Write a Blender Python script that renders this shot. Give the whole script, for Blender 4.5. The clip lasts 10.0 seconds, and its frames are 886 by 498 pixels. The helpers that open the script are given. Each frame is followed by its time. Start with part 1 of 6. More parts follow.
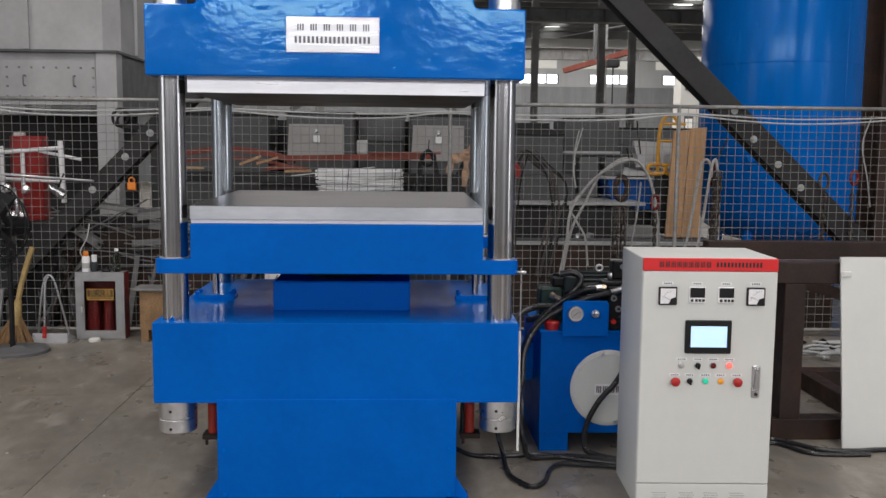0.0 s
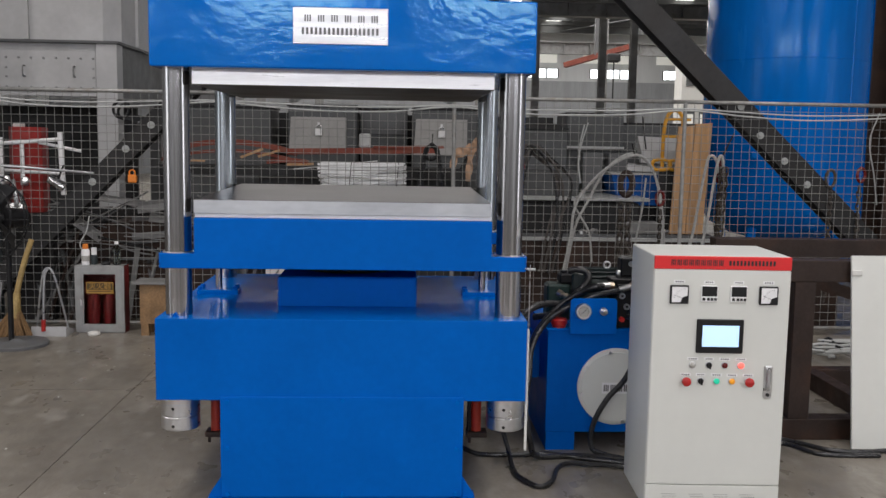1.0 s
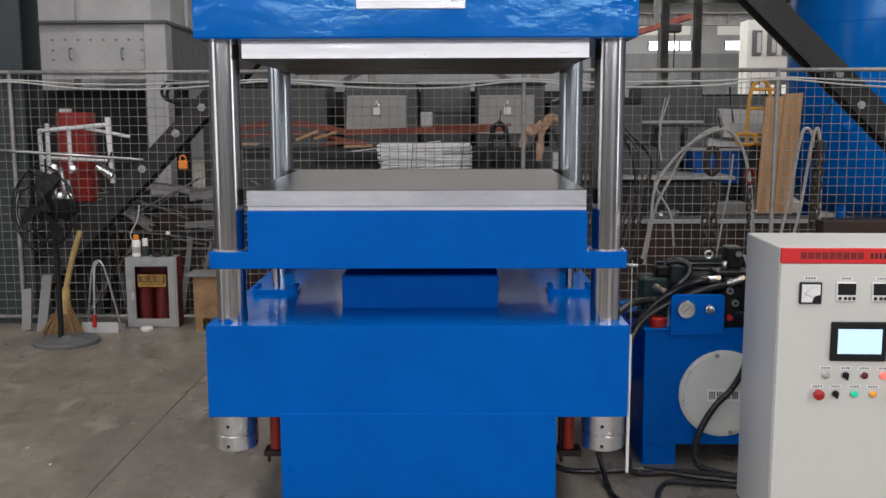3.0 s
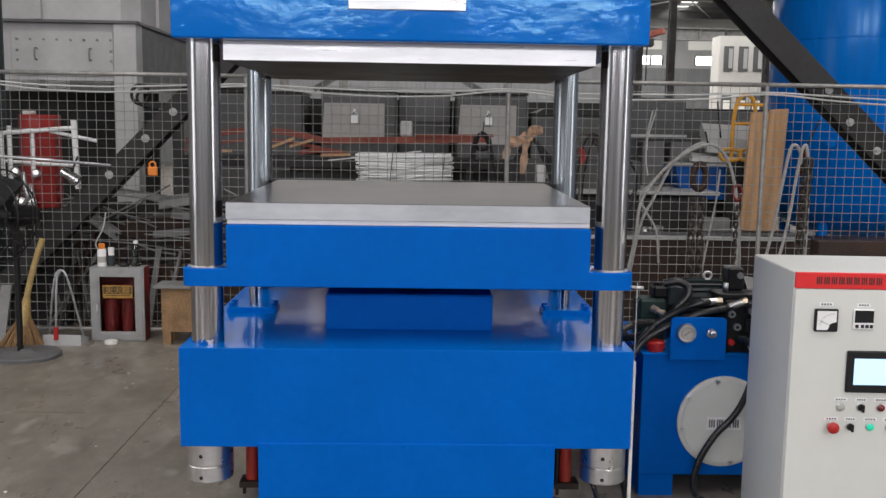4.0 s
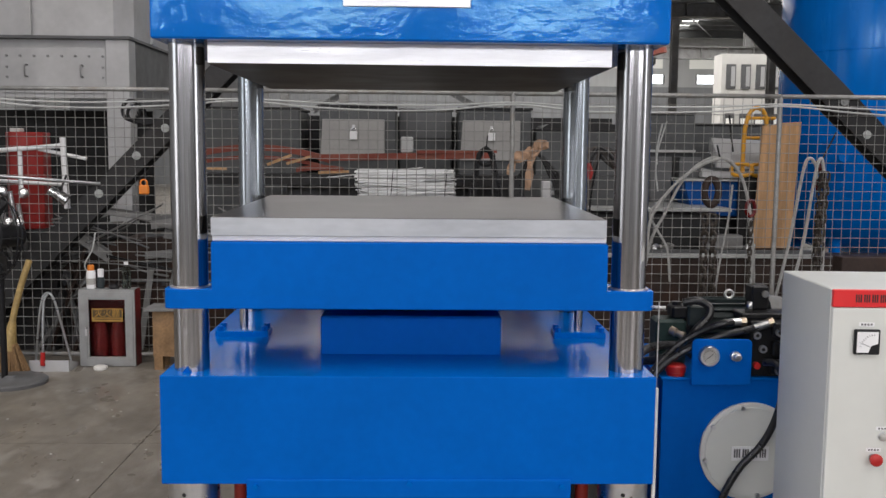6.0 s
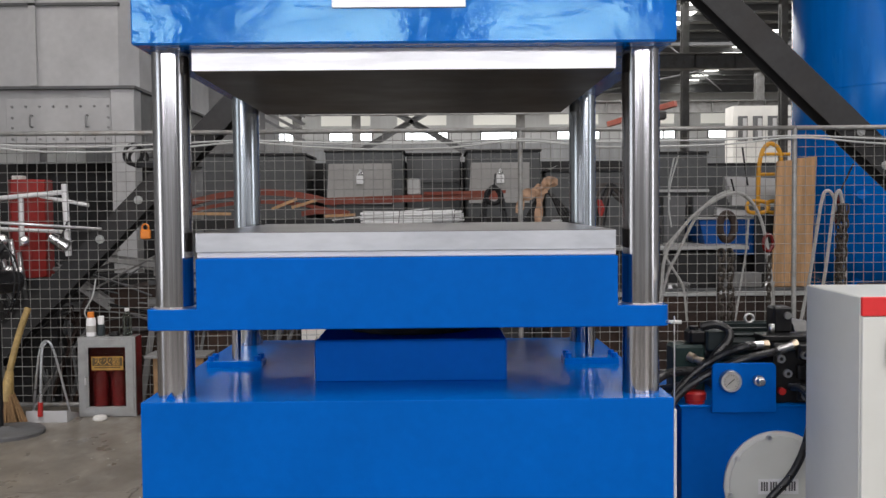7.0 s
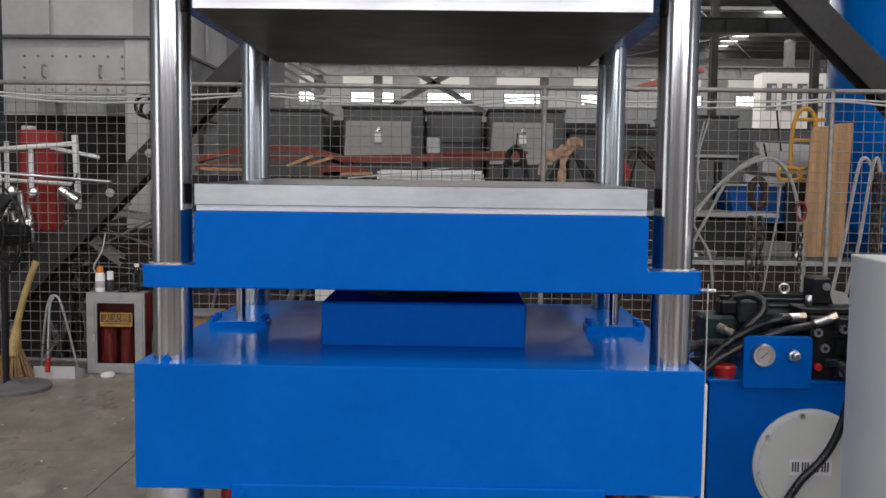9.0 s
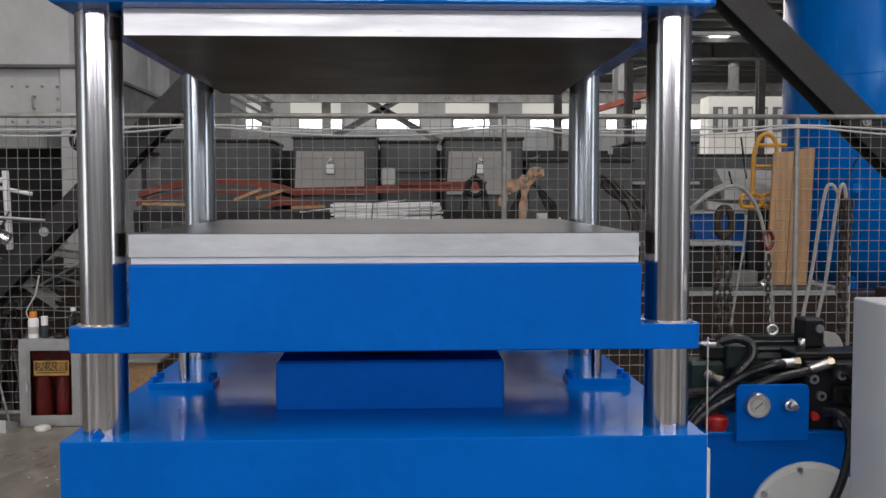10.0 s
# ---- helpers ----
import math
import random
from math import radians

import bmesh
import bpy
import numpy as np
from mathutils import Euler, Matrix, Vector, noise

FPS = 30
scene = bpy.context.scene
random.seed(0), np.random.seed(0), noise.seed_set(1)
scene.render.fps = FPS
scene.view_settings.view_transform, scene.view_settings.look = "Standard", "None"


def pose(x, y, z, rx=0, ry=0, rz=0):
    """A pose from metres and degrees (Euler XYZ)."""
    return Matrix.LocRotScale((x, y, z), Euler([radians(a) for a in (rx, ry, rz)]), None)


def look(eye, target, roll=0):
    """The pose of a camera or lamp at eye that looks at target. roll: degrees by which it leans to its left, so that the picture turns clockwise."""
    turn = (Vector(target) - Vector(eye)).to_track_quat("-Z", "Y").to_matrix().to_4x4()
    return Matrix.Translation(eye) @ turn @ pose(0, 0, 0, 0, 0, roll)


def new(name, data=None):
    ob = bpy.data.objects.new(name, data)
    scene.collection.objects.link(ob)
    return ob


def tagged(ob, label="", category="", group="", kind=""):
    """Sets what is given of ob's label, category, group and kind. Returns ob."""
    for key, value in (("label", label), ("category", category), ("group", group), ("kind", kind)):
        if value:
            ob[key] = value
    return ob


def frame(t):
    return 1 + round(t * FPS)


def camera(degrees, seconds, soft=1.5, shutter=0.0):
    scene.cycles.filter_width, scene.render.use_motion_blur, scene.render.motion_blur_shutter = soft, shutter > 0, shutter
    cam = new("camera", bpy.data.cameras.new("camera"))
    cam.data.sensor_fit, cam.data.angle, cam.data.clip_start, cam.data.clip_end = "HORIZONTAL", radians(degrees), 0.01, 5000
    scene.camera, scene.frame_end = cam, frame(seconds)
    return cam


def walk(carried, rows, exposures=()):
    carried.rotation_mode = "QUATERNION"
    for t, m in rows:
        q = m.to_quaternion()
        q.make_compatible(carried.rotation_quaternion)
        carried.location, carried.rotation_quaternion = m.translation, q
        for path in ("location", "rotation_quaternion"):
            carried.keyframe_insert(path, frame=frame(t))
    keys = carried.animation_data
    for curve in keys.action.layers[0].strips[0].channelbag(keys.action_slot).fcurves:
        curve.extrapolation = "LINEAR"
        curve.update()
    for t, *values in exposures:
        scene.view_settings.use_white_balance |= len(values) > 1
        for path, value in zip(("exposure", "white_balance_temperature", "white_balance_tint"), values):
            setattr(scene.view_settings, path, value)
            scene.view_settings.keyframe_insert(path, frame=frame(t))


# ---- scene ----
cam = camera(50.6, 10.0)
PATH = [
    (0, (0.281, -4.204, 1.636), (0.373, -2.218, 1.421), 0.6),
    (0.5, (0.281, -4.185, 1.641), (0.369, -2.2, 1.417), 0.8),
    (1, (0.238, -4.131, 1.638), (0.335, -2.146, 1.41), 1.0),
    (1.5, (0.162, -4.028, 1.644), (0.269, -2.045, 1.408), 1.3),
    (2, (0.12, -3.877, 1.627), (0.189, -1.897, 1.358), 1.0),
    (2.5, (0.132, -3.727, 1.633), (0.15, -1.753, 1.315), 0.0),
    (2.7, (0.14, -3.665, 1.637), (0.123, -1.688, 1.339), -0.2),
    (3.8, (0.045, -3.385, 1.642), (0.068, -1.402, 1.383), 0.9),
    (4, (0.03, -3.336, 1.64), (0.084, -1.353, 1.385), 0.9),
    (4.5, (0.043, -3.231, 1.643), (0.09, -1.249, 1.376), 0.6),
    (5, (0.06, -3.16, 1.643), (0.093, -1.177, 1.383), 0.6),
    (5.5, (0.037, -3.1, 1.634), (0.075, -1.115, 1.393), 0.8),
    (5.7, (0.028, -3.09, 1.619), (0.071, -1.103, 1.391), 0.8),
    (6.8, (0.057, -2.929, 1.462), (0.104, -0.933, 1.345), -0.6),
    (7, (0.087, -2.891, 1.422), (0.104, -0.893, 1.344), -0.5),
    (7.5, (0.105, -2.845, 1.419), (0.062, -0.847, 1.361), -0.7),
    (8, (0.129, -2.812, 1.406), (0.061, -0.815, 1.336), -0.3),
    (8.5, (0.13, -2.778, 1.382), (0.068, -0.784, 1.247), 0.4),
    (9, (0.099, -2.68, 1.394), (0.074, -0.686, 1.239), 0.7),
    (9.5, (0.039, -2.535, 1.423), (0.084, -0.542, 1.268), 0.8),
    (10, (0.044, -2.375, 1.447), (0.125, -0.38, 1.345), -0.1),
]
walk(cam, [(t, look(eye, target, roll)) for t, eye, target, roll in PATH],
     [(0.0, -0.08), (2.5, -0.08), (4.0, 0.08), (5.0, 0.07), (7.5, 0.18), (8.5, 0.12), (9.5, -0.03), (10.0, -0.04)])

# ---- world and light ----
world = bpy.data.worlds.new("sky")
scene.world = world
world.use_nodes = True
wn = world.node_tree.nodes
sky = wn.new("ShaderNodeTexSky")
sky.sky_type, sky.sun_disc = "NISHITA", False
sky.sun_elevation, sky.sun_rotation = radians(48), radians(200)
world.node_tree.links.new(sky.outputs[0], wn["Background"].inputs[0])
wn["Background"].inputs[1].default_value = 0.12


def area_lamp(name, at, turn, sx, sy, power, colour=(1, 1, 1)):
    d = bpy.data.lights.new(name, "AREA")
    d.shape, d.size, d.size_y, d.energy, d.color = "RECTANGLE", sx, sy, power, colour
    ob = new(name, d)
    ob.matrix_basis = pose(*at, *turn)
    return ob


# daylight falling through the roof lights and through the high windows of the wall behind the camera
for lx in (-7.5, -2.2, 3.1, 8.4):
    area_lamp("roof_daylight", (lx, -2.0, 6.5), (0, 0, 0), 1.1, 11.0, 285, (1.0, 0.945, 0.93))
area_lamp("far_roof_daylight", (2.0, 27.0, 6.4), (0, 0, 0), 20.0, 14.0, 2200, (1.0, 0.965, 0.965))
for k in range(6):
    area_lamp("window_daylight", (-9.0 + 3.7 * k, -11.9, 4.3), (90, 0, 0), 2.4, 1.25, 130, (0.98, 0.955, 1.0))

# two tall side gates open to daylight, unseen; the east one added for highlights
area_lamp("unseen_gate_daylight", (-14.9, -5.0, 2.2), (90, 0, -90), 4.0, 4.2, 95, (0.92, 0.93, 1.0))
area_lamp("unseen_gate_daylight", (15.9, -6.0, 2.2), (90, 0, 90), 3.0, 4.2, 110, (0.96, 0.95, 1.0))


# ---- materials ----
def material(name, colour, rough=0.5, metal=0.0, vary=0.08, scale=6.0, bump=0.0, bump_scale=60.0, stretch=(1, 1, 1),
             stain=None, stain_amount=0.0, stain_scale=2.0, rough_vary=0.1, coat=0.0, spec=0.5, piece=0.0, bump2=0.0, bump2_scale=8.0, scuff=None, scuff_scale=5.0, sheen_tint=None):
    m = bpy.data.materials.new(name)
    m.use_nodes = True
    t = m.node_tree
    n, l = t.nodes, t.links
    bsdf = n["Principled BSDF"]
    bsdf.inputs["Metallic"].default_value = metal
    bsdf.inputs["Specular IOR Level"].default_value = spec
    bsdf.inputs["Coat Weight"].default_value = coat
    bsdf.inputs["Coat Roughness"].default_value = 0.12
    if sheen_tint:
        bsdf.inputs["Specular Tint"].default_value = (*sheen_tint, 1)
    co = n.new("ShaderNodeTexCoord")
    mp = n.new("ShaderNodeMapping")
    mp.inputs["Scale"].default_value = stretch
    l.new(co.outputs["Object"], mp.inputs[0])

    def noise_at(s, detail=5.0):
        k = n.new("ShaderNodeTexNoise")
        k.inputs["Scale"].default_value, k.inputs["Detail"].default_value = s, detail
        l.new(mp.outputs[0], k.inputs["Vector"])
        return k.outputs["Fac"]

    def spread(fac, lo, hi):
        k = n.new("ShaderNodeMapRange")
        k.inputs["From Min"].default_value, k.inputs["From Max"].default_value = 0.3, 0.7
        k.inputs["To Min"].default_value, k.inputs["To Max"].default_value = lo, hi
        l.new(fac, k.inputs["Value"])
        return k.outputs[0]

    fine, broad = noise_at(scale * 9), noise_at(scale)
    mix = n.new("ShaderNodeMath")
    mix.operation = "MULTIPLY"
    l.new(spread(broad, 1 - vary, 1 + vary), mix.inputs[0])
    l.new(spread(fine, 1 - vary * 0.6, 1 + vary * 0.6), mix.inputs[1])
    value = mix.outputs[0]
    if piece:
        oi = n.new("ShaderNodeObjectInfo")
        pr = n.new("ShaderNodeMapRange")
        pr.inputs["To Min"].default_value, pr.inputs["To Max"].default_value = 1 - piece, 1 + piece
        l.new(oi.outputs["Random"], pr.inputs["Value"])
        mp2 = n.new("ShaderNodeMath")
        mp2.operation = "MULTIPLY"
        l.new(value, mp2.inputs[0])
        l.new(pr.outputs[0], mp2.inputs[1])
        value = mp2.outputs[0]
    hsv = n.new("ShaderNodeHueSaturation")
    hsv.inputs["Color"].default_value = (*colour, 1)
    l.new(value, hsv.inputs["Value"])
    out = hsv.outputs[0]
    if stain:
        sm = n.new("ShaderNodeMix")
        sm.data_type = "RGBA"
        sm.inputs["B"].default_value = (*stain, 1)
        k = n.new("ShaderNodeMapRange")
        k.inputs["From Min"].default_value, k.inputs["From Max"].default_value = 0.5, 0.75
        k.inputs["To Max"].default_value = stain_amount
        l.new(noise_at(stain_scale, 9.0), k.inputs["Value"])
        l.new(k.outputs[0], sm.inputs["Factor"])
        l.new(out, sm.inputs["A"])
        out = sm.outputs["Result"]
    if scuff:
        sf = n.new("ShaderNodeMix")
        sf.data_type = "RGBA"
        sf.inputs["B"].default_value = (*scuff, 1)
        k = n.new("ShaderNodeMapRange")
        k.inputs["From Min"].default_value, k.inputs["From Max"].default_value = 0.56, 0.7
        k.inputs["To Max"].default_value = 0.7
        l.new(noise_at(scuff_scale, 12.0), k.inputs["Value"])
        l.new(k.outputs[0], sf.inputs["Factor"])
        l.new(out, sf.inputs["A"])
        out = sf.outputs["Result"]
    l.new(out, bsdf.inputs["Base Color"])
    l.new(spread(noise_at(scale * 3), max(0.02, rough - rough_vary), min(1, rough + rough_vary)), bsdf.inputs["Roughness"])
    if bump or bump2:
        last = None
        for amount, s in ((bump, bump_scale), (bump2, bump2_scale)):
            if not amount:
                continue
            b = n.new("ShaderNodeBump")
            b.inputs["Strength"].default_value, b.inputs["Distance"].default_value = amount, 0.01
            l.new(noise_at(s, 4.0), b.inputs["Height"])
            if last:
                l.new(last, b.inputs["Normal"])
            last = b.outputs[0]
        l.new(last, bsdf.inputs["Normal"])
    return m


def glow(name, colour, strength):
    m = bpy.data.materials.new(name)
    m.use_nodes = True
    b = m.node_tree.nodes["Principled BSDF"]
    b.inputs["Base Color"].default_value = (*colour, 1)
    b.inputs["Emission Color"].default_value = (*colour, 1)
    b.inputs["Emission Strength"].default_value = strength
    return m


def clear(name, tint=(1, 1, 1), rough=0.02, ior=1.1):
    m = bpy.data.materials.new(name)
    m.use_nodes = True
    b = m.node_tree.nodes["Principled BSDF"]
    b.inputs["Base Color"].default_value = (*tint, 1)
    b.inputs["Roughness"].default_value = rough
    b.inputs["Transmission Weight"].default_value = 1.0
    b.inputs["IOR"].default_value = ior
    return m


BLUE = material("blue_enamel", (0.0, 0.106, 0.465), 0.45, spec=0.05, vary=0.06, scale=3, bump=0.05, bump_scale=180, rough_vary=0.06, stain=(0.0, 0.08, 0.36), stain_amount=0.22, stain_scale=4)
BLUE_WAVY = material("brushed_blue_enamel", (0.0, 0.12, 0.5), 0.1, spec=0.4, vary=0.05, scale=3, bump=0.15, bump_scale=20, rough_vary=0.06, bump2=0.28, bump2_scale=3.4, stretch=(0.8, 1, 1.1), sheen_tint=(0.5, 0.95, 1.0))
BLUE_TOP = material("smooth_blue_enamel", (0.0, 0.122, 0.49), 0.16, spec=0.08, vary=0.06, scale=4, rough_vary=0.06, bump=0.03, bump_scale=90, sheen_tint=(0.45, 0.92, 1.0))
BLUE_TANK = material("blue_vessel_paint", (0.0, 0.155, 0.6), 0.2, vary=0.12, scale=1.4, bump=0.12, bump_scale=7, stain=(0.0, 0.085, 0.36), stain_amount=0.5, stain_scale=1.2, stretch=(1, 1, 0.12), spec=0.3, sheen_tint=(0.5, 0.8, 1.0))
# vertical streaks in the base colour paint reflections onto the chrome
CHROME = material("chrome_reflection_streaks", (0.46, 0.46, 0.475), 0.15, metal=1, vary=0.42, scale=9, stretch=(6, 6, 0.03), rough_vary=0.06, bump=0.05, bump_scale=14)
STEEL = material("turned_steel", (0.62, 0.62, 0.62), 0.33, metal=1, vary=0.1, scale=5, rough_vary=0.08)
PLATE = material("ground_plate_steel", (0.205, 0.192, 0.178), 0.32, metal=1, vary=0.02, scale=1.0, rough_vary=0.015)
# darker, browner and rougher than PLATE, for the upper platen
PLATE_DARK = material("dark_brown_plate_steel", (0.13, 0.115, 0.10), 0.42, metal=0.8, vary=0.08, scale=1.5, rough_vary=0.06, stain=(0.09, 0.072, 0.06), stain_amount=0.5, stain_scale=1.2)
# near-white base colour paints the window reflection into the upper platen's edge
PLATE_BRIGHT = material("reflection_lightened_edge", (0.92, 0.92, 0.93), 0.36, metal=0.3, vary=0.05, scale=6, stretch=(0.3, 1, 3), bump=0.06, bump_scale=70, stain=(0.76, 0.76, 0.76), stain_amount=0.3, stain_scale=4)
PLATE_EDGE = material("milled_plate_edge", (0.43, 0.45, 0.475), 0.48, metal=0.6, vary=0.12, scale=3, stretch=(0.5, 1, 1.5), bump=0.08, bump_scale=60, stain=(0.62, 0.64, 0.66), stain_amount=0.45, stain_scale=3)
BOARD_WHITE = material("pale_insulation_board", (0.84, 0.85, 0.86), 0.65, vary=0.06, scale=9, bump=0.15, bump_scale=70, stretch=(0.4, 1, 2), stain=(0.6, 0.6, 0.6), stain_amount=0.4, stain_scale=4)
BOARD_GREY = material("greyed_insulation_board", (0.7, 0.7, 0.695), 0.65, vary=0.08, scale=9, bump=0.15, bump_scale=70, stretch=(0.4, 1, 2), stain=(0.48, 0.48, 0.48), stain_amount=0.5, stain_scale=5)
DEEP_RED = material("faded_red_paint", (0.3, 0.018, 0.014), 0.5, vary=0.15, scale=3, stain=(0.14, 0.02, 0.015), stain_amount=0.5, stain_scale=3)
RED = material("red_paint", (0.42, 0.016, 0.014), 0.4, vary=0.1)
RED_BAND = material("red_print", (0.66, 0.018, 0.02), 0.4, vary=0.03)
RED_OXIDE = material("red_oxide_primer", (0.2, 0.045, 0.028), 0.75, vary=0.25, scale=5, bump=0.2, stain=(0.16, 0.09, 0.06), stain_amount=0.6, stain_scale=6)
RUST_RED = material("orange_red_paint", (0.36, 0.03, 0.014), 0.5, vary=0.1)
CREAM = material("off_white_powder_coat", (0.64, 0.65, 0.61), 0.42, vary=0.02, scale=2, bump=0.08, bump_scale=420, rough_vary=0.04, stain=(0.56, 0.57, 0.53), stain_amount=0.25, stain_scale=3)
INK = material("black_print", (0.012, 0.012, 0.012), 0.5, vary=0.05)
GREY_INK = material("grey_print", (0.1, 0.1, 0.1), 0.5, vary=0.05)
WHITE_LABEL = material("white_label", (0.8, 0.8, 0.8), 0.5, vary=0.03)
BLACK = material("black_plastic", (0.012, 0.012, 0.013), 0.4, vary=0.15, spec=0.25)
RUBBER = material("black_rubber_hose", (0.014, 0.014, 0.015), 0.33, vary=0.2, scale=20, bump=0.1, bump_scale=200)
OLD_CABLE = material("dusty_brown_cable", (0.06, 0.052, 0.046), 0.6, vary=0.3, scale=14)
HOUSING_GREY = material("dusty_dark_grey_paint", (0.092, 0.097, 0.099), 0.55, vary=0.15, scale=3, spec=0.25, stain=(0.055, 0.054, 0.052), stain_amount=0.6, stain_scale=3)
HATCH_BOLT = material("painted_bolt_grey", (0.24, 0.24, 0.24), 0.5, vary=0.2, scale=14)
BRASS = material("dull_brass_fitting", (0.48, 0.4, 0.3), 0.35, metal=0.9, vary=0.15, scale=20)
PUMP_GREEN = material("dark_green_pump_paint", (0.016, 0.034, 0.03), 0.45, vary=0.2, scale=6, bump=0.1, bump_scale=60, spec=0.25)
BENCH_GREY = material("worn_grey_machine_paint", (0.075, 0.078, 0.079), 0.5, vary=0.15, scale=3, bump=0.06, bump_scale=50, stain=(0.05, 0.046, 0.042), stain_amount=0.5, spec=0.25)
PALE_ROD = material("bright_galvanised_rod", (0.66, 0.67, 0.67), 0.4, vary=0.12, scale=12, piece=0.15)
DADO = material("grey_lower_cladding", (0.3, 0.31, 0.32), 0.6, vary=0.12, scale=0.8, stretch=(3, 3, 0.3))
BOX_FRAME = material("dull_aluminium_profile", (0.36, 0.365, 0.36), 0.4, metal=0.5, vary=0.1, scale=8, stain=(0.24, 0.235, 0.22), stain_amount=0.5, stain_scale=9)
SIGN_BROWN = material("brown_sign_field", (0.085, 0.05, 0.014), 0.45, vary=0.2, scale=20)
BOX_RED = material("dark_red_box_paint", (0.2, 0.012, 0.012), 0.45, vary=0.15, scale=6)
ALUMINIUM = material("brushed_aluminium", (0.5, 0.51, 0.52), 0.34, metal=0.9, vary=0.06, scale=5, stretch=(0.2, 1, 4))
CONCRETE = material("worn_concrete", (0.2, 0.18, 0.15), 0.4, vary=0.2, scale=2.6, bump=0.12, bump_scale=60, rough_vary=0.18, stain=(0.115, 0.102, 0.085), stain_amount=0.7, stain_scale=3.1, scuff=(0.3, 0.278, 0.243), scuff_scale=7.0, stretch=(1.0, 0.6, 1.0))
GROOVE = material("joint_filler", (0.075, 0.07, 0.064), 0.9, vary=0.5, scale=9, spec=0.25)
GALV = material("galvanised_wire", (0.28, 0.28, 0.27), 0.5, metal=0.5, vary=0.2, scale=12, stain=(0.24, 0.2, 0.16), stain_amount=0.6, stain_scale=9)
CLIP = material("pale_cable", (0.4, 0.41, 0.4), 0.45, vary=0.1, scale=10)
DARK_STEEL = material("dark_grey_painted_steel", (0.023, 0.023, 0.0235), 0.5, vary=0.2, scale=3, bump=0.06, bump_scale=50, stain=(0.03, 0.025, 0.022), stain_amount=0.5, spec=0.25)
MID_STEEL = material("mid_grey_painted_steel", (0.12, 0.123, 0.125), 0.5, vary=0.1, scale=2.5, bump=0.05, bump_scale=40, stain=(0.09, 0.085, 0.08), stain_amount=0.5, spec=0.25)
GREY_SHEET = material("pale_grey_sheet", (0.46, 0.462, 0.462), 0.5, vary=0.07, scale=2, bump=0.06, bump_scale=12, stain=(0.32, 0.315, 0.31), stain_amount=0.5, stain_scale=1.5)
LID_GREY = material("dull_grey_lid_paint", (0.33, 0.325, 0.31), 0.5, vary=0.08, scale=3, bump=0.05, bump_scale=20, stain=(0.24, 0.23, 0.22), stain_amount=0.5, stain_scale=3)
# rear-column copy of the chrome; bluish tint and streaks paint dimmer reflections in
CHROME_DULL = material("rear_chrome_reflection_streaks", (0.42, 0.46, 0.5), 0.2, metal=1, vary=0.4, scale=9, stretch=(6, 6, 0.03), rough_vary=0.08)
TROUGH_BLUE = material("dark_blue_trough_paint", (0.0, 0.06, 0.25), 0.45, vary=0.15, scale=3, spec=0.2)
SHEET_DIM = material("dull_grey_sheet", (0.2, 0.2, 0.195), 0.5, vary=0.15, scale=4, bump=0.06, bump_scale=20, stain=(0.1, 0.085, 0.07), stain_amount=0.6, stain_scale=5, spec=0.25)
COLUMN_GREY = material("blue_grey_painted_steel", (0.035, 0.044, 0.047), 0.45, vary=0.1, scale=2, spec=0.25)
BROWN_STEEL = material("brown_mill_scale_steel", (0.032, 0.021, 0.017), 0.55, vary=0.25, scale=5, bump=0.12, bump_scale=60, stain=(0.08, 0.036, 0.02), stain_amount=0.6, stain_scale=4, spec=0.25)
WOOD = material("pale_packing_wood", (0.46, 0.27, 0.13), 0.6, vary=0.22, scale=5, stretch=(5, 5, 0.35), bump=0.12, bump_scale=30, piece=0.1)
PLY = material("worn_plywood", (0.27, 0.16, 0.075), 0.7, vary=0.3, scale=6, bump=0.15, stain=(0.16, 0.11, 0.06), stain_amount=0.6, stain_scale=5)
STRAW = material("broom_straw", (0.26, 0.155, 0.07), 0.8, vary=0.3, scale=12, stretch=(8, 8, 0.6), bump=0.3, bump_scale=60)
BAMBOO = material("bamboo_handle", (0.36, 0.25, 0.09), 0.5, vary=0.3, scale=8)
YELLOW = material("yellow_safety_paint", (0.62, 0.3, 0.02), 0.45, vary=0.1)
ORANGE = material("orange_plastic", (0.68, 0.2, 0.015), 0.45, vary=0.06)
WHITE_PAINT = material("white_gloss_paint", (0.66, 0.66, 0.63), 0.4, vary=0.08, stain=(0.4, 0.38, 0.35), stain_amount=0.4, stain_scale=8)
ROPE = material("pale_sling_webbing", (0.35, 0.35, 0.335), 0.8, vary=0.15, scale=30)
PAPER = material("brown_kraft_paper", (0.44, 0.28, 0.18), 0.8, vary=0.2, scale=14, bump=0.4, bump_scale=25)
CHAIN = material("oily_chain_steel", (0.075, 0.064, 0.055), 0.45, metal=0.7, vary=0.3, scale=20)
MOTOR = material("dark_green_grey_paint", (0.035, 0.045, 0.045), 0.42, vary=0.15, spec=0.25)
WALL = material("pale_wall_panel", (0.56, 0.57, 0.57), 0.65, vary=0.06, scale=0.5, bump=0.1, bump_scale=6, stretch=(3, 3, 0.2))
WALL_CREAM = material("cream_plaster", (0.66, 0.65, 0.61), 0.7, vary=0.06, scale=0.6)
ROOF = material("ribbed_roof_sheet", (0.36, 0.37, 0.37), 0.5, vary=0.08, scale=0.6)
GLASS = clear("dusty_glass", (0.8, 0.8, 0.8), 0.12)
SKYLIGHT = glow("daylit_roof_sheet", (1.0, 0.98, 0.93), 4.0)
PANEL_GLOW = glow("warm_translucent_panel", (0.7, 0.69, 0.64), 0.4)
WINDOW_GLOW = glow("daylit_window", (0.93, 0.97, 1.0), 4.0)
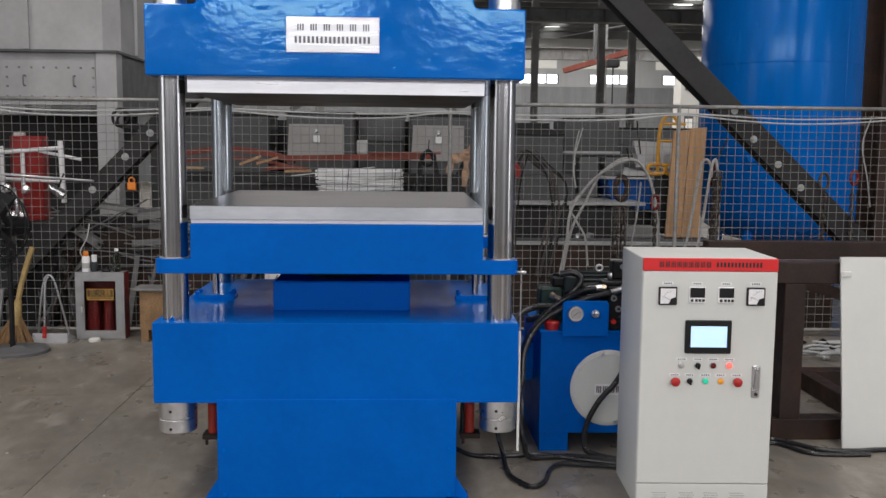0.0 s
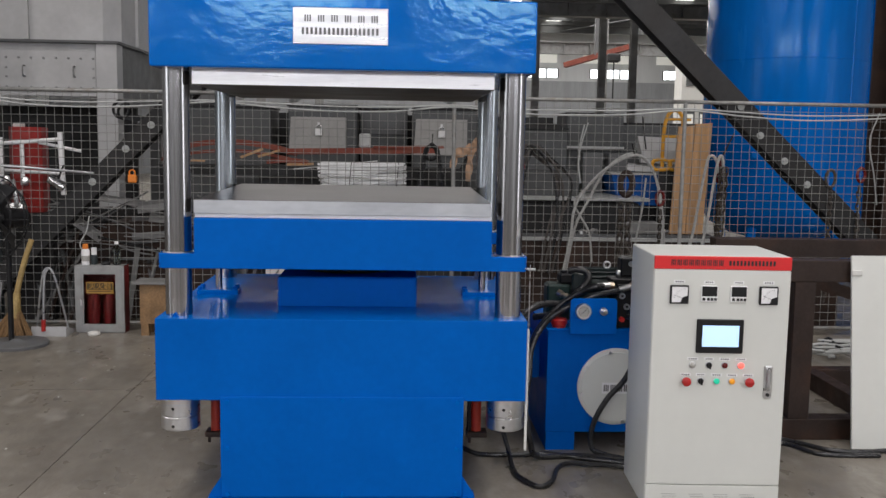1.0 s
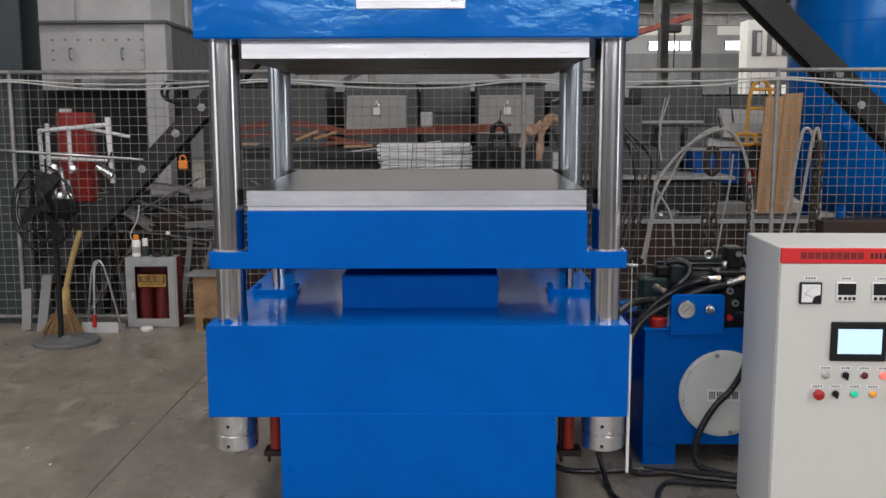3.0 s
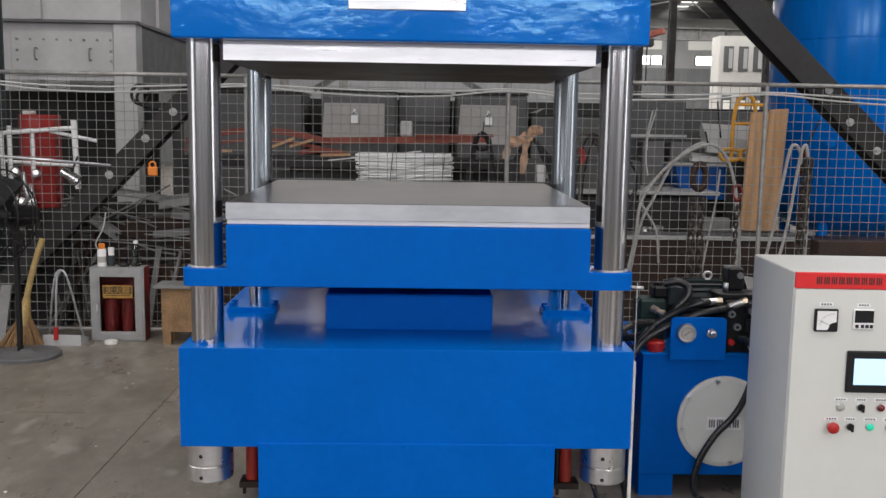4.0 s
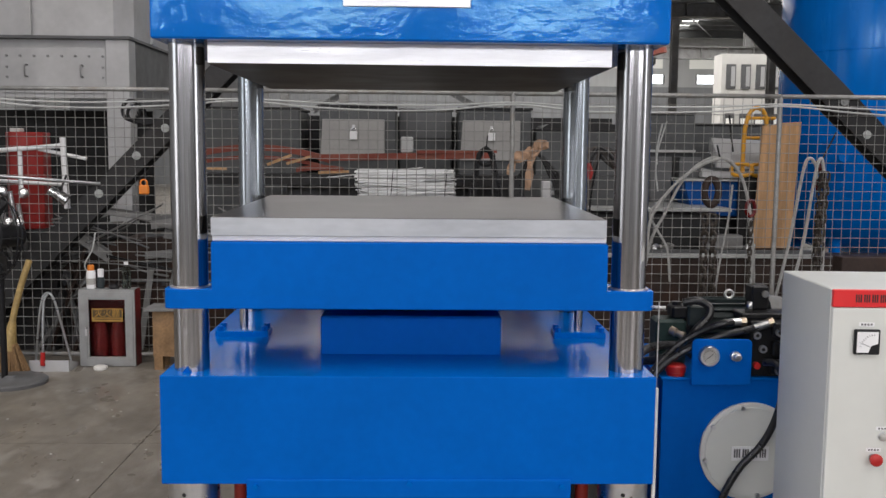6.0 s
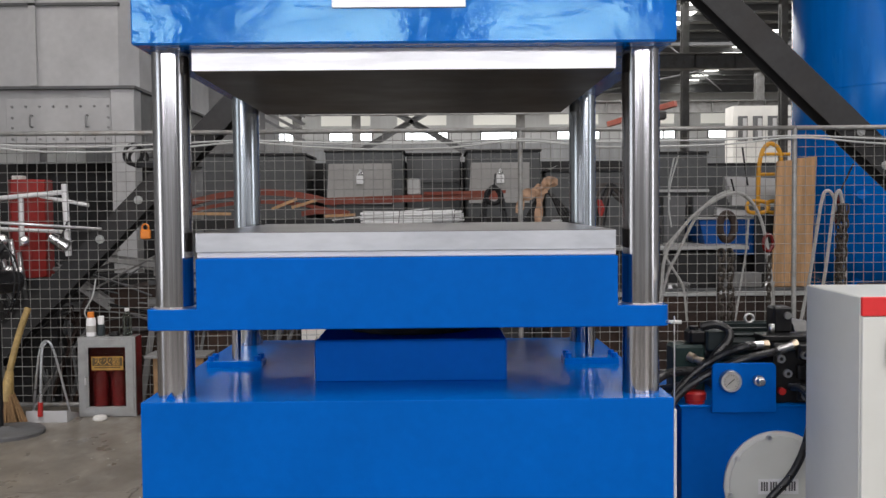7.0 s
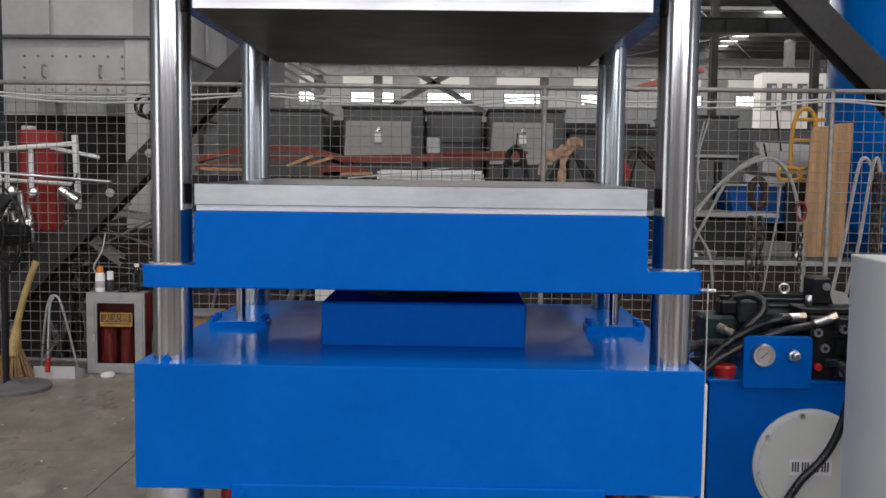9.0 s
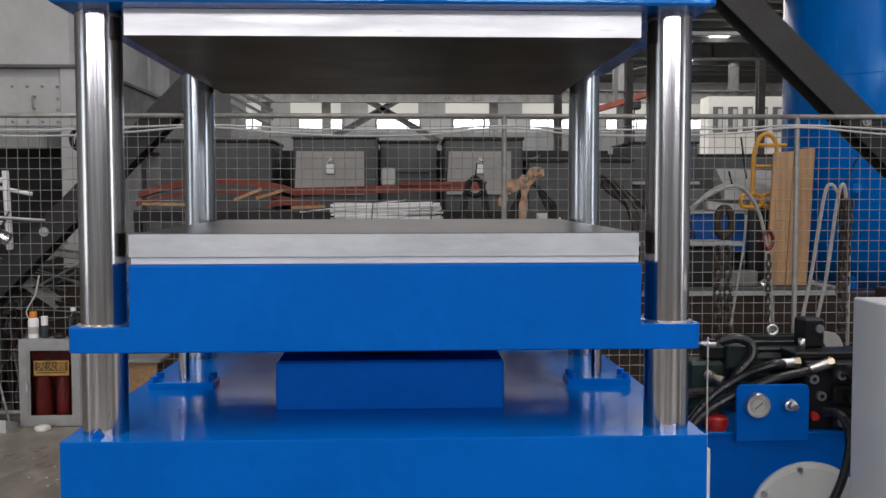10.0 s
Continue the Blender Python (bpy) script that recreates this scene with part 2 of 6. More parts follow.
SCREEN = glow("lit_screen", (0.48, 0.69, 0.95), 0.7)
LAMP_RED = glow("lit_red_lens", (1.0, 0.08, 0.06), 2.2)
# the amber button is unlit; slight emission is added to lift its orange
LAMP_AMBER = glow("amber_lens", (0.9, 0.36, 0.02), 0.12)
GREEN = glow("lit_green_lens", (0.01, 0.5, 0.3), 0.45)
DARK_RED = material("unlit_red_lens", (0.12, 0.01, 0.01), 0.25)
GREY_LENS = material("grey_lens", (0.42, 0.41, 0.38), 0.35)
GOLD = material("gold_sign", (0.42, 0.23, 0.04), 0.45, vary=0.2, scale=20)
BOTTLE = clear("clear_plastic", (0.62, 0.72, 0.64), 0.12, 1.4)


# ---- builders ----
def box(bm, x0, x1, y0, y1, z0, z1, bevel=0.0, seg=1):
    v = [bm.verts.new((x, y, z)) for x in (x0, x1) for y in (y0, y1) for z in (z0, z1)]
    fs = [bm.faces.new([v[i] for i in q]) for q in ((0, 1, 3, 2), (4, 6, 7, 5), (0, 4, 5, 1), (2, 3, 7, 6), (0, 2, 6, 4), (1, 5, 7, 3))]
    if bevel:
        edges = list({e for f in fs for e in f.edges})
        bmesh.ops.bevel(bm, geom=edges, offset=bevel, segments=seg, profile=0.7, affect="EDGES")
    return v


def frame_of(d):
    d = Vector(d).normalized()
    a = Vector((0, 0, 1)) if abs(d.z) < 0.9 else Vector((1, 0, 0))
    u = d.cross(a).normalized()
    return u, d.cross(u).normalized()


def cyl(bm, p0, p1, r, seg=24, r1=None, cap=True):
    p0, p1 = Vector(p0), Vector(p1)
    u, w = frame_of(p1 - p0)
    r1 = r if r1 is None else r1
    a = [bm.verts.new(p0 + (u * math.cos(i * math.tau / seg) + w * math.sin(i * math.tau / seg)) * r) for i in range(seg)]
    b = [bm.verts.new(p1 + (u * math.cos(i * math.tau / seg) + w * math.sin(i * math.tau / seg)) * r1) for i in range(seg)]
    for i in range(seg):
        f = bm.faces.new((a[i], b[i], b[(i + 1) % seg], a[(i + 1) % seg]))
        f.smooth = seg > 8
    if cap:
        bm.faces.new(a)
        bm.faces.new(list(reversed(b)))


def lathe(bm, base, axis, profile, seg=24):
    """profile: (radius, distance along the axis) pairs, closed at both ends."""
    base, d = Vector(base), Vector(axis).normalized()
    u, w = frame_of(d)
    rings = []
    for r, h in profile:
        rings.append([bm.verts.new(base + d * h + (u * math.cos(i * math.tau / seg) + w * math.sin(i * math.tau / seg)) * max(r, 1e-4)) for i in range(seg)])
    for a, b in zip(rings, rings[1:]):
        for i in range(seg):
            bm.faces.new((a[i], b[i], b[(i + 1) % seg], a[(i + 1) % seg])).smooth = True
    bm.faces.new(rings[0])
    bm.faces.new(list(reversed(rings[-1])))


def smooth_path(pts, steps=6):
    p = [Vector(q) for q in pts]
    p = [p[0] * 2 - p[1]] + p + [p[-1] * 2 - p[-2]]
    out = []
    for i in range(1, len(p) - 2):
        for k in range(steps):
            s = k / steps
            a, b, c, d = p[i - 1], p[i], p[i + 1], p[i + 2]
            out.append(0.5 * (2 * b + (c - a) * s + (2 * a - 5 * b + 4 * c - d) * s * s + (3 * b - 3 * c + d - a) * s ** 3))
    return out + [p[-2]]


def tube(bm, pts, r, seg=8, steps=6, closed=False):
    path = smooth_path(pts, steps) if steps > 1 else [Vector(q) for q in pts]
    rings, u = [], None
    for i, q in enumerate(path):
        d = (path[min(i + 1, len(path) - 1)] - path[max(i - 1, 0)]).normalized()
        if u is None:
            u = frame_of(d)[0]
        u = (u - d * u.dot(d)).normalized()
        w = d.cross(u)
        rings.append([bm.verts.new(q + (u * math.cos(k * math.tau / seg) + w * math.sin(k * math.tau / seg)) * r) for k in range(seg)])
    for a, b in zip(rings, rings[1:]):
        for k in range(seg):
            bm.faces.new((a[k], a[(k + 1) % seg], b[(k + 1) % seg], b[k])).smooth = True
    if not closed:
        bm.faces.new(list(reversed(rings[0])))
        bm.faces.new(rings[-1])


def ring(bm, centre, axis, R, r, seg=28, sub=8, arc=1.0, start=0.0, sx=1.0):
    c = Vector(centre)
    u, w = frame_of(axis)
    n = int(seg * arc)
    pts = [c + u * (math.cos(start + k / seg * math.tau) * R * sx) + w * (math.sin(start + k / seg * math.tau) * R) for k in range(n + 1)]
    tube(bm, pts, r, sub, 1, closed=arc >= 1)


def prism(bm, outline, axis, a, b, bevel=0.0):
    """A closed outline of pairs, drawn out along an axis from a to b."""
    put = {"x": lambda p, s: (s, p[0], p[1]), "y": lambda p, s: (p[0], s, p[1]), "z": lambda p, s: (p[0], p[1], s)}[axis]
    va = [bm.verts.new(put(p, a)) for p in outline]
    vb = [bm.verts.new(put(p, b)) for p in outline]
    n = len(outline)
    fs = [bm.faces.new((va[i], va[(i + 1) % n], vb[(i + 1) % n], vb[i])) for i in range(n)]
    fs += [bm.faces.new(list(reversed(va))), bm.faces.new(vb)]
    bmesh.ops.recalc_face_normals(bm, faces=fs)
    if bevel:
        bmesh.ops.bevel(bm, geom=list({e for f in fs for e in f.edges}), offset=bevel, segments=1, affect="EDGES")


def beam(bm, p0, p1, w, h, up=(0, 0, 1)):
    """A square bar from p0 to p1, w across and h along up."""
    p0, p1 = Vector(p0), Vector(p1)
    d = (p1 - p0).normalized()
    s = d.cross(Vector(up)).normalized()
    t = s.cross(d)
    c = [(-w / 2, -h / 2), (w / 2, -h / 2), (w / 2, h / 2), (-w / 2, h / 2)]
    a = [bm.verts.new(p0 + s * x + t * y) for x, y in c]
    b = [bm.verts.new(p1 + s * x + t * y) for x, y in c]
    fs = [bm.faces.new((a[i], a[(i + 1) % 4], b[(i + 1) % 4], b[i])) for i in range(4)] + [bm.faces.new(list(reversed(a))), bm.faces.new(b)]
    bmesh.ops.recalc_face_normals(bm, faces=fs)


def h_beam(bm, p0, p1, w, h, up=(0, 0, 1), t=0.012):
    """A rolled H section: flanges w wide, h apart along up."""
    u = Vector(up).normalized() * (h / 2 - t / 2)
    beam(bm, Vector(p0) + u, Vector(p1) + u, w, t, up)
    beam(bm, Vector(p0) - u, Vector(p1) - u, w, t, up)
    beam(bm, p0, p1, t, h - 2 * t, up)


ORIGIN = {}


def link_mesh(name, bm, mat):
    bmesh.ops.recalc_face_normals(bm, faces=bm.faces)
    for e in bm.edges:
        e.smooth = not (len(e.link_faces) == 2 and e.calc_face_angle(0) > 0.6)
    me = bpy.data.meshes.new(name)
    bm.to_mesh(me)
    bm.free()
    me.materials.append(mat)
    return new(name, me)


def thing(name, at, label, category, group="", kind="", rz=0.0, local=False):
    ob = new(name)
    ob.empty_display_size = 0.1
    ob.matrix_basis = pose(*at, 0, 0, rz)
    ORIGIN[ob] = Vector((0, 0, 0)) if local else Vector(at)
    return tagged(ob, label, category, group, kind)


def part(name, bm, mat, parent, label=""):
    o = ORIGIN[parent]
    bmesh.ops.translate(bm, verts=bm.verts, vec=-o)
    ob = link_mesh(name, bm, mat)
    ob.parent = parent
    ORIGIN[ob] = o
    return tagged(ob, label)


def single(name, bm, mat, label, category, group="", kind=""):
    """A thing that is one mesh; its origin goes to the middle of its foot."""
    lo = [min(v.co[i] for v in bm.verts) for i in range(3)]
    hi = [max(v.co[i] for v in bm.verts) for i in range(3)]
    o = Vector(((lo[0] + hi[0]) / 2, (lo[1] + hi[1]) / 2, lo[2]))
    bmesh.ops.translate(bm, verts=bm.verts, vec=-o)
    ob = link_mesh(name, bm, mat)
    ob.location = o
    ORIGIN[ob] = o
    return tagged(ob, label, category, group, kind)


def B(fn, *a, **k):
    bm = bmesh.new()
    fn(bm, *a, **k)
    return bm


def bars(parent, name, x0, x1, z0, z1, y, count, mat, fill=0.75):
    """Unreadable or withheld writing as a row of plain bars on a face that looks towards -y."""
    bm = bmesh.new()
    w = (x1 - x0) / count
    for i in range(count):
        box(bm, x0 + w * (i + (1 - fill) / 2), x0 + w * (i + (1 + fill) / 2), y - 0.0008, y, z0, z1)
    return part(name, bm, mat, parent)


# ---- the hall ----
def floor_slab(name, x0, x1, y0, y1):
    return part(name, B(box, x0, x1, y0, y1, -0.15, 0.0), CONCRETE, floor)


floor = thing("floor", (0, 10, -0.2), "worn grey concrete factory floor with saw-cut joints", "floor", kind="structure")
XS, YS = (-15, -7.47, -1.47, 4.53, 16), (-12, -4.2, 1.9, 7.9, 13.9, 40)
for i in range(4):
    for j in range(5):
        floor_slab("slab", XS[i] + 0.0022, XS[i + 1] - 0.0022, YS[j] + 0.0022, YS[j + 1] - 0.0022)
part("joint_bed", B(box, -15, 16, -12, 40, -0.2, -0.006), GROOVE, floor)


def wall_panels(name, x0, x1, y0, y1, z1, label, mat=WALL, openings=()):
    w = thing(name, ((x0 + x1) / 2, (y0 + y1) / 2, 0), label, "wall", kind="structure")
    along = x1 - x0 > y1 - y0
    lo, hi = (x0, x1) if along else (y0, y1)
    cuts = sorted({lo, hi, *[c for o in openings for c in o[:2]]})
    bm = bmesh.new()
    for a, b in zip(cuts, cuts[1:]):
        o = next((o for o in openings if o[0] <= a and b <= o[1]), None)
        for za, zb in ([(0, o[2]), (o[3], z1)] if o else [(0, z1)]):
            if zb - za > 0.001:
                if along:
                    box(bm, a, b, y0, y1, za, zb)
                else:
                    box(bm, x0, x1, a, b, za, zb)
    part("panel", bm, mat, w)
    return w


HALL_Z = 6.65
FAR = 38.0
WINDOWS = [(-14.4 + 3.3 * i, -14.4 + 3.3 * i + 1.93, 4.56, 4.93) for i in range(9)]
wall_north = wall_panels("wall_north", -15, 16, FAR, FAR + 0.2, HALL_Z, "pale sheet-metal far wall with a row of high windows", openings=WINDOWS)
for k, (a, b, za, zb) in enumerate(WINDOWS):
    w = thing("window_%d" % (k + 1), ((a + b) / 2, FAR, za), "bright high window strip in the far wall", "window", "high windows", "structure")
    m = a + (b - a) * 0.7
    for x in (a, m, b - 0.06):
        part("window_frame", B(box, x, x + 0.06, FAR - 0.03, FAR + 0.1, za, zb), MID_STEEL, w)
    for xa, xb in ((a + 0.06, m), (m + 0.06, b - 0.06)):
        part("pane", B(box, xa, xb, FAR + 0.06, FAR + 0.07, za, zb), WINDOW_GLOW, w)
    single("translucent_panel", B(box, a - 0.3, b - 0.1, FAR - 0.04, FAR - 0.01, 5.2, 5.78), PANEL_GLOW, "warm translucent wall sheet above the high windows", "wall panel", "translucent panels", "structure")
part("lower_cladding", B(box, -15, 16, FAR - 0.06, FAR - 0.002, 0, 4.4), DADO, wall_north)
wall_panels("wall_west", -15.2, -15, -12, FAR + 0.2, HALL_Z, "pale sheet-metal side wall with an unseen open gate", openings=[(-7.0, -3.0, 0, 4.3)])
wall_panels("wall_east", 16, 16.2, -12, FAR + 0.2, HALL_Z, "pale sheet-metal side wall with an unseen open gate", openings=[(-7.5, -4.5, 0, 4.3)])
wall_panels("wall_south", -15, 16, -12.2, -12, HALL_Z, "pale sheet-metal wall with a long band of high windows", openings=[(-10.2 + 3.7 * k, -7.8 + 3.7 * k, 3.675, 4.925) for k in range(6)])
bm = bmesh.new()
n = 150
for i in range(n):
    a, b = -12.2 + (FAR + 12.4) * i / n, -12.2 + (FAR + 12.4) * (i + 1) / n
    box(bm, -15.2, 16.2, a, a + (b - a) * 0.5, HALL_Z, HALL_Z + 0.05)
    box(bm, -15.2, 16.2, a + (b - a) * 0.5, b, HALL_Z + 0.045, HALL_Z + 0.095)
single("ceiling", bm, ROOF, "ribbed grey sheet-metal factory roof", "ceiling", kind="structure")
for lx, y0, y1 in ((10.4, 29, 37), (6.5, 29, 37), (6.7, 19, 24), (10.0, 24, 28.5), (2.6, 29, 37), (-1.3, 29, 37), (13.5, 20, 26), (-5.2, 29, 37)):
    single("roof_light", B(box, lx - 0.3, lx + 0.3, y0, y1, HALL_Z - 0.03, HALL_Z - 0.008), SKYLIGHT, "bright translucent roof light strip between roof sheets", "roof light", "roof lights", "structure")


def runway(y, z, x0, x1, h):
    g = thing("crane_girder", ((x0 + x1) / 2, y, z), "grey steel crane runway girder with stiffener plates", "girder", "crane girders", "structure")
    bm = bmesh.new()
    h_beam(bm, (x0, y, z), (x1, y, z), 0.3, h, (0, 0, 1), 0.03)
    part("web", bm, SHEET_DIM, g)
    x = x0 + 0.4
    while x < x1:
        part("stiffener", B(box, x, x + 0.02, y - 0.14, y - 0.02, z - h / 2 + 0.03, z + h / 2 - 0.03), SHEET_DIM, g)
        x += 0.95


def hall_column(x, y, w=0.32, d=0.4, mat=SHEET_DIM, label="grey steel hall column", top=HALL_Z):
    bm = bmesh.new()
    h_beam(bm, (x, y, 0), (x, y, top), w, d, (0, 1, 0), 0.025)
    return single("hall_column", bm, mat, label, "column", "hall columns", "structure")


for k in range(24):
    y = 8.6 + 1.25 * k
    bm = bmesh.new()
    beam(bm, (-15, y, HALL_Z - 0.09), (16, y, HALL_Z - 0.09), 0.07, 0.16)
    single("roof_purlin", bm, MID_STEEL, "thin grey steel roof purlin under the roof sheets", "purlin", "roof purlins", "structure")
for x0, x1, y0, y1 in ((2.0, 7.0, 14.0, 25.0), (7.0, 2.0, 14.0, 25.0), (7.0, 12.0, 25.0, 36.0), (12.0, 7.0, 25.0, 36.0), (-3.0, 2.0, 25.0, 36.0)):
    single("roof_tie_rod", B(cyl, (x0, y0, HALL_Z - 0.3), (x1, y1, HALL_Z - 0.3), 0.025, 8), MID_STEEL, "slender grey diagonal tie rod under the roof", "tie rod", "roof tie rods", "structure")
runway(19.5, 4.95, -15, 16, 0.36)
runway(31.0, 5.15, -15, 16, 0.44)
for x in (-11.5, -4.9, 3.7, 5.4, 6.2, 8.6, 13.0):
    hall_column(x, 20.0, 0.17, 0.2)
for x in (-11, -4.9, -2.75, 3.25, 7.9, 12.0):
    hall_column(x, 31.5, 0.3, 0.3)
bm = bmesh.new()
for x0, x1, z0, z1 in ((-3.9, 2.4, 3.0, 6.6), (2.4, -3.9, 3.0, 6.6)):
    h_beam(bm, (x0, 32, z0), (x1, 32, z1), 0.2, 0.24, (0, 0, 1), 0.03)
single("cross_brace", bm, MID_STEEL, "grey steel cross bracing between the hall columns", "bracing", kind="structure")
for yy in (13, 25, 36):
    bm = bmesh.new()
    h_beam(bm, (-15, yy, 6.45), (16, yy, 6.45), 0.2, 0.34, (0, 0, 1), 0.03)
    single("roof_rafter", bm, MID_STEEL, "grey steel roof beam", "roof beam", "roof beams", "structure")
crane = thing("overhead_crane", (8, 27, 4.7), "red overhead travelling crane with a hoist, on the runway girders", "crane")
part("bridge_beam", B(beam, (6.3, 30.6, 4.5), (8.3, 29.0, 5.05), 0.22, 0.18), RED_OXIDE, crane)
part("hoist", B(box, 7.5, 7.95, 28.8, 29.2, 4.5, 4.8, 0.05), DARK_STEEL, crane)
part("hanger", B(box, 7.2, 7.35, 29.7, 29.85, 4.8, HALL_Z), MID_STEEL, crane)
part("hook_rope", B(cyl, (7.75, 29, 3.2), (7.75, 29, 4.55), 0.025, 8), DARK_STEEL, crane)

office = thing("office_block", (11.0, 30, 0), "cream two-storey office block inside the hall", "building")
part("wall", B(box, 9.3, 15.8, 26, 26.8, 0, 4.62), WALL_CREAM, office)
for zz in (2.05, 3.55):
    for k in range(12):
        x = 9.44 + k * 0.46
        w = part("window", B(box, x, x + 0.29, 25.95, 26.02, zz, zz + 0.75), MID_STEEL, office)
        if zz < 3:
            part("pane", B(box, x + 0.03, x + 0.26, 25.94, 25.95, zz + 0.05, zz + 0.6), PANEL_GLOW, w)
        else:
            # pale grey strip paints the reflection on the dark upper window
            part("pane", B(box, x + 0.14, x + 0.26, 25.94, 25.95, zz + 0.08, zz + 0.68), GREY_SHEET, w)

# the steel bay behind the press: two columns and the inverted V of braces between them
left_column = hall_column(-3.48, 4.05, 0.5, 0.36, COLUMN_GREY, "dark blue-grey steel column beside the mesh fence")
right_column = hall_column(4.62, 4.05, 0.3, 0.36, BROWN_STEEL, "dark brown steel column beside the blue vessel")


def brace(p0, p1, bolts, size):
    t = thing("diagonal_brace", p0, "dark grey steel diagonal brace with bolted joints", "brace", "diagonal braces", "structure")
    bm = bmesh.new()
    h_beam(bm, p0, p1, size, 0.2, (0, 1, 0), 0.014)
    part("section", bm, DARK_STEEL, t)
    p0, p1 = Vector(p0), Vector(p1)
    for s, off in bolts:
        q = p0.lerp(p1, s) + Vector((0, -0.1, off))
        b = part("bolt", B(cyl, q, q + Vector((0, -0.022, 0)), 0.02, 6), CLIP, t)
        part("washer", B(cyl, q, q + Vector((0, -0.006, 0)), 0.031, 16), CLIP, b)


brace((-3.3, 4.0, 0.245), (0.62, 4.0, 4.235), [(0.2467, 0.02), (0.3186, 0.014), (0.373, 0)], 0.165)
brace((4.5, 4.0, 0.695), (0.64, 4.0, 4.395), [(0.181, -0.046), (0.236, -0.048), (0.295, -0.05), (0.342, 0.02)], 0.2)
single("brace_apex_plate", B(box, 0.2, 1.06, 3.98, 4.02, 3.98, 4.6), DARK_STEEL, "dark steel gusset plate joining the two braces", "gusset plate", kind="structure")
bm = bmesh.new()
h_beam(bm, (-3.4, 4.05, 4.7), (4.6, 4.05, 4.7), 0.2, 0.3, (0, 0, 1), 0.02)
single("tie_beam", bm, DARK_STEEL, "dark grey steel tie beam between the columns", "beam", kind="structure")

# ---- mesh fence ----
FY = 3.85
POSTS = (-5.4, -3.32, -1.27, 0.71, 2.685, 4.75, 6.8)


def fence_panel(x0, x1):
    f = thing("mesh_fence_panel", ((x0 + x1) / 2, FY, 0), "galvanised welded wire mesh fence panel in a tube frame", "fence", "fence panels")
    part("top_rail", B(cyl, (x0, FY, 2.008), (x1, FY, 2.008), 0.017, 10), GALV, f)
    part("bottom_rail", B(cyl, (x0, FY, 0.06), (x1, FY, 0.06), 0.017, 10), GALV, f)
    for x in ((x0, x1 - 0.003) if x0 < -5 else (x1 - 0.003,)):
        part("post", B(cyl, (x, FY, 0), (x, FY, 2.0), 0.0175, 12), GALV, f)
    n = int((x1 - x0) / 0.069)
    dx = (x1 - x0) / n
    up = B(cyl, (0, 0, 0.06), (0, 0, 2.0), 0.0023, 4, cap=False)
    across = B(cyl, (x0 - (x0 + x1) / 2, -0.005, 0), (x1 - (x0 + x1) / 2, -0.005, 0), 0.0023, 4, cap=False)
    for src, places in ((up, [(x0 + dx * i - (x0 + x1) / 2, 0, 0) for i in range(1, n)]), (across, [(0, 0, 0.06 + 1.95 * i / 28) for i in range(1, 28)])):
        me = bpy.data.meshes.new("wire")
        src.to_mesh(me)
        src.free()
        me.materials.append(GALV)
        for at in places:
            ob = new("wire", me)
            ob.parent, ob.location = f, at


for a, b in zip(POSTS, POSTS[1:]):
    fence_panel(a + 0.003, b - 0.003)


def fence_cable(z, sag, y, r=0.007):
    pts = []
    for a, b in zip(POSTS, POSTS[1:]):
        for s in (0, 0.25, 0.5, 0.75):
            pts.append((a + (b - a) * s, y + 0.01 * math.sin(9 * s + a), z - sag * 4 * s * (1 - s) + 0.006 * math.sin(a * 5 + s * 7)))
    pts = [(-5.8, y - 0.2, z + 0.02)] + pts + [(7.0, y, z)]
    bm = bmesh.new()
    tube(bm, pts, r, 6, 5)
    single("fence_cable", bm, CLIP, "pale cable strung along the top of the mesh fence", "cable", "fence cables")


fence_cable(1.945, 0.03, FY - 0.03)
fence_cable(1.93, 0.055, FY - 0.045)

rnd = random.Random(21)
bm = bmesh.new()
for cx, cy, spread, count in ((-0.7, -0.3, 0.28, 34), (-1.9, 2.75, 0.35, 22), (-2.4, 1.2, 1.2, 26), (0.9, -0.6, 0.5, 10)):
    for k in range(count):
        x, y, s = rnd.gauss(cx, spread), rnd.gauss(cy, spread), rnd.uniform(0.003, 0.009)
        a = rnd.uniform(0, 6)
        vs_ = [bm.verts.new((x + s * rnd.uniform(0.5, 1.4) * math.cos(a + q * 1.26), y + s * rnd.uniform(0.5, 1.4) * math.sin(a + q * 1.26), z)) for z in (0.0, 0.0012) for q in range(5)]
        bm.faces.new(vs_[5:])
        for q in range(5):
            bm.faces.new((vs_[q], vs_[(q + 1) % 5], vs_[5 + (q + 1) % 5], vs_[5 + q]))
single("paint_flecks", bm, WHITE_PAINT, "small pale paint flecks scattered on the concrete floor", "paint flecks", kind="stuff")


# ---- the press ----
press = thing("hydraulic_press", (0, 0.7, 0), "large blue four-column hydraulic moulding press with open platens", "press")
CX, CY0, CY1 = 0.748, 0.115, 1.3
base = part("base_block", B(box, -0.83, 0.827, 0.0, 1.415, 0.47, 0.84, 0.004, 2), BLUE_TOP, press, "blue enamelled base block")
# same enamel all round; the top's slightly lighter, glossier copy brings out its sheen
base.data.materials.append(BLUE)
for face in base.data.polygons:
    if face.normal.z < 0.5:
        face.material_index = 1
part("pedestal", B(box, -0.535, 0.535, 0.014, 1.40, 0.0, 0.473), BLUE, press)
skirt = part("front_cover", B(box, -0.546, 0.546, -0.008, 0.012, 0.022, 0.488, 0.003), BLUE, press, "blue sheet cover with small bolts")
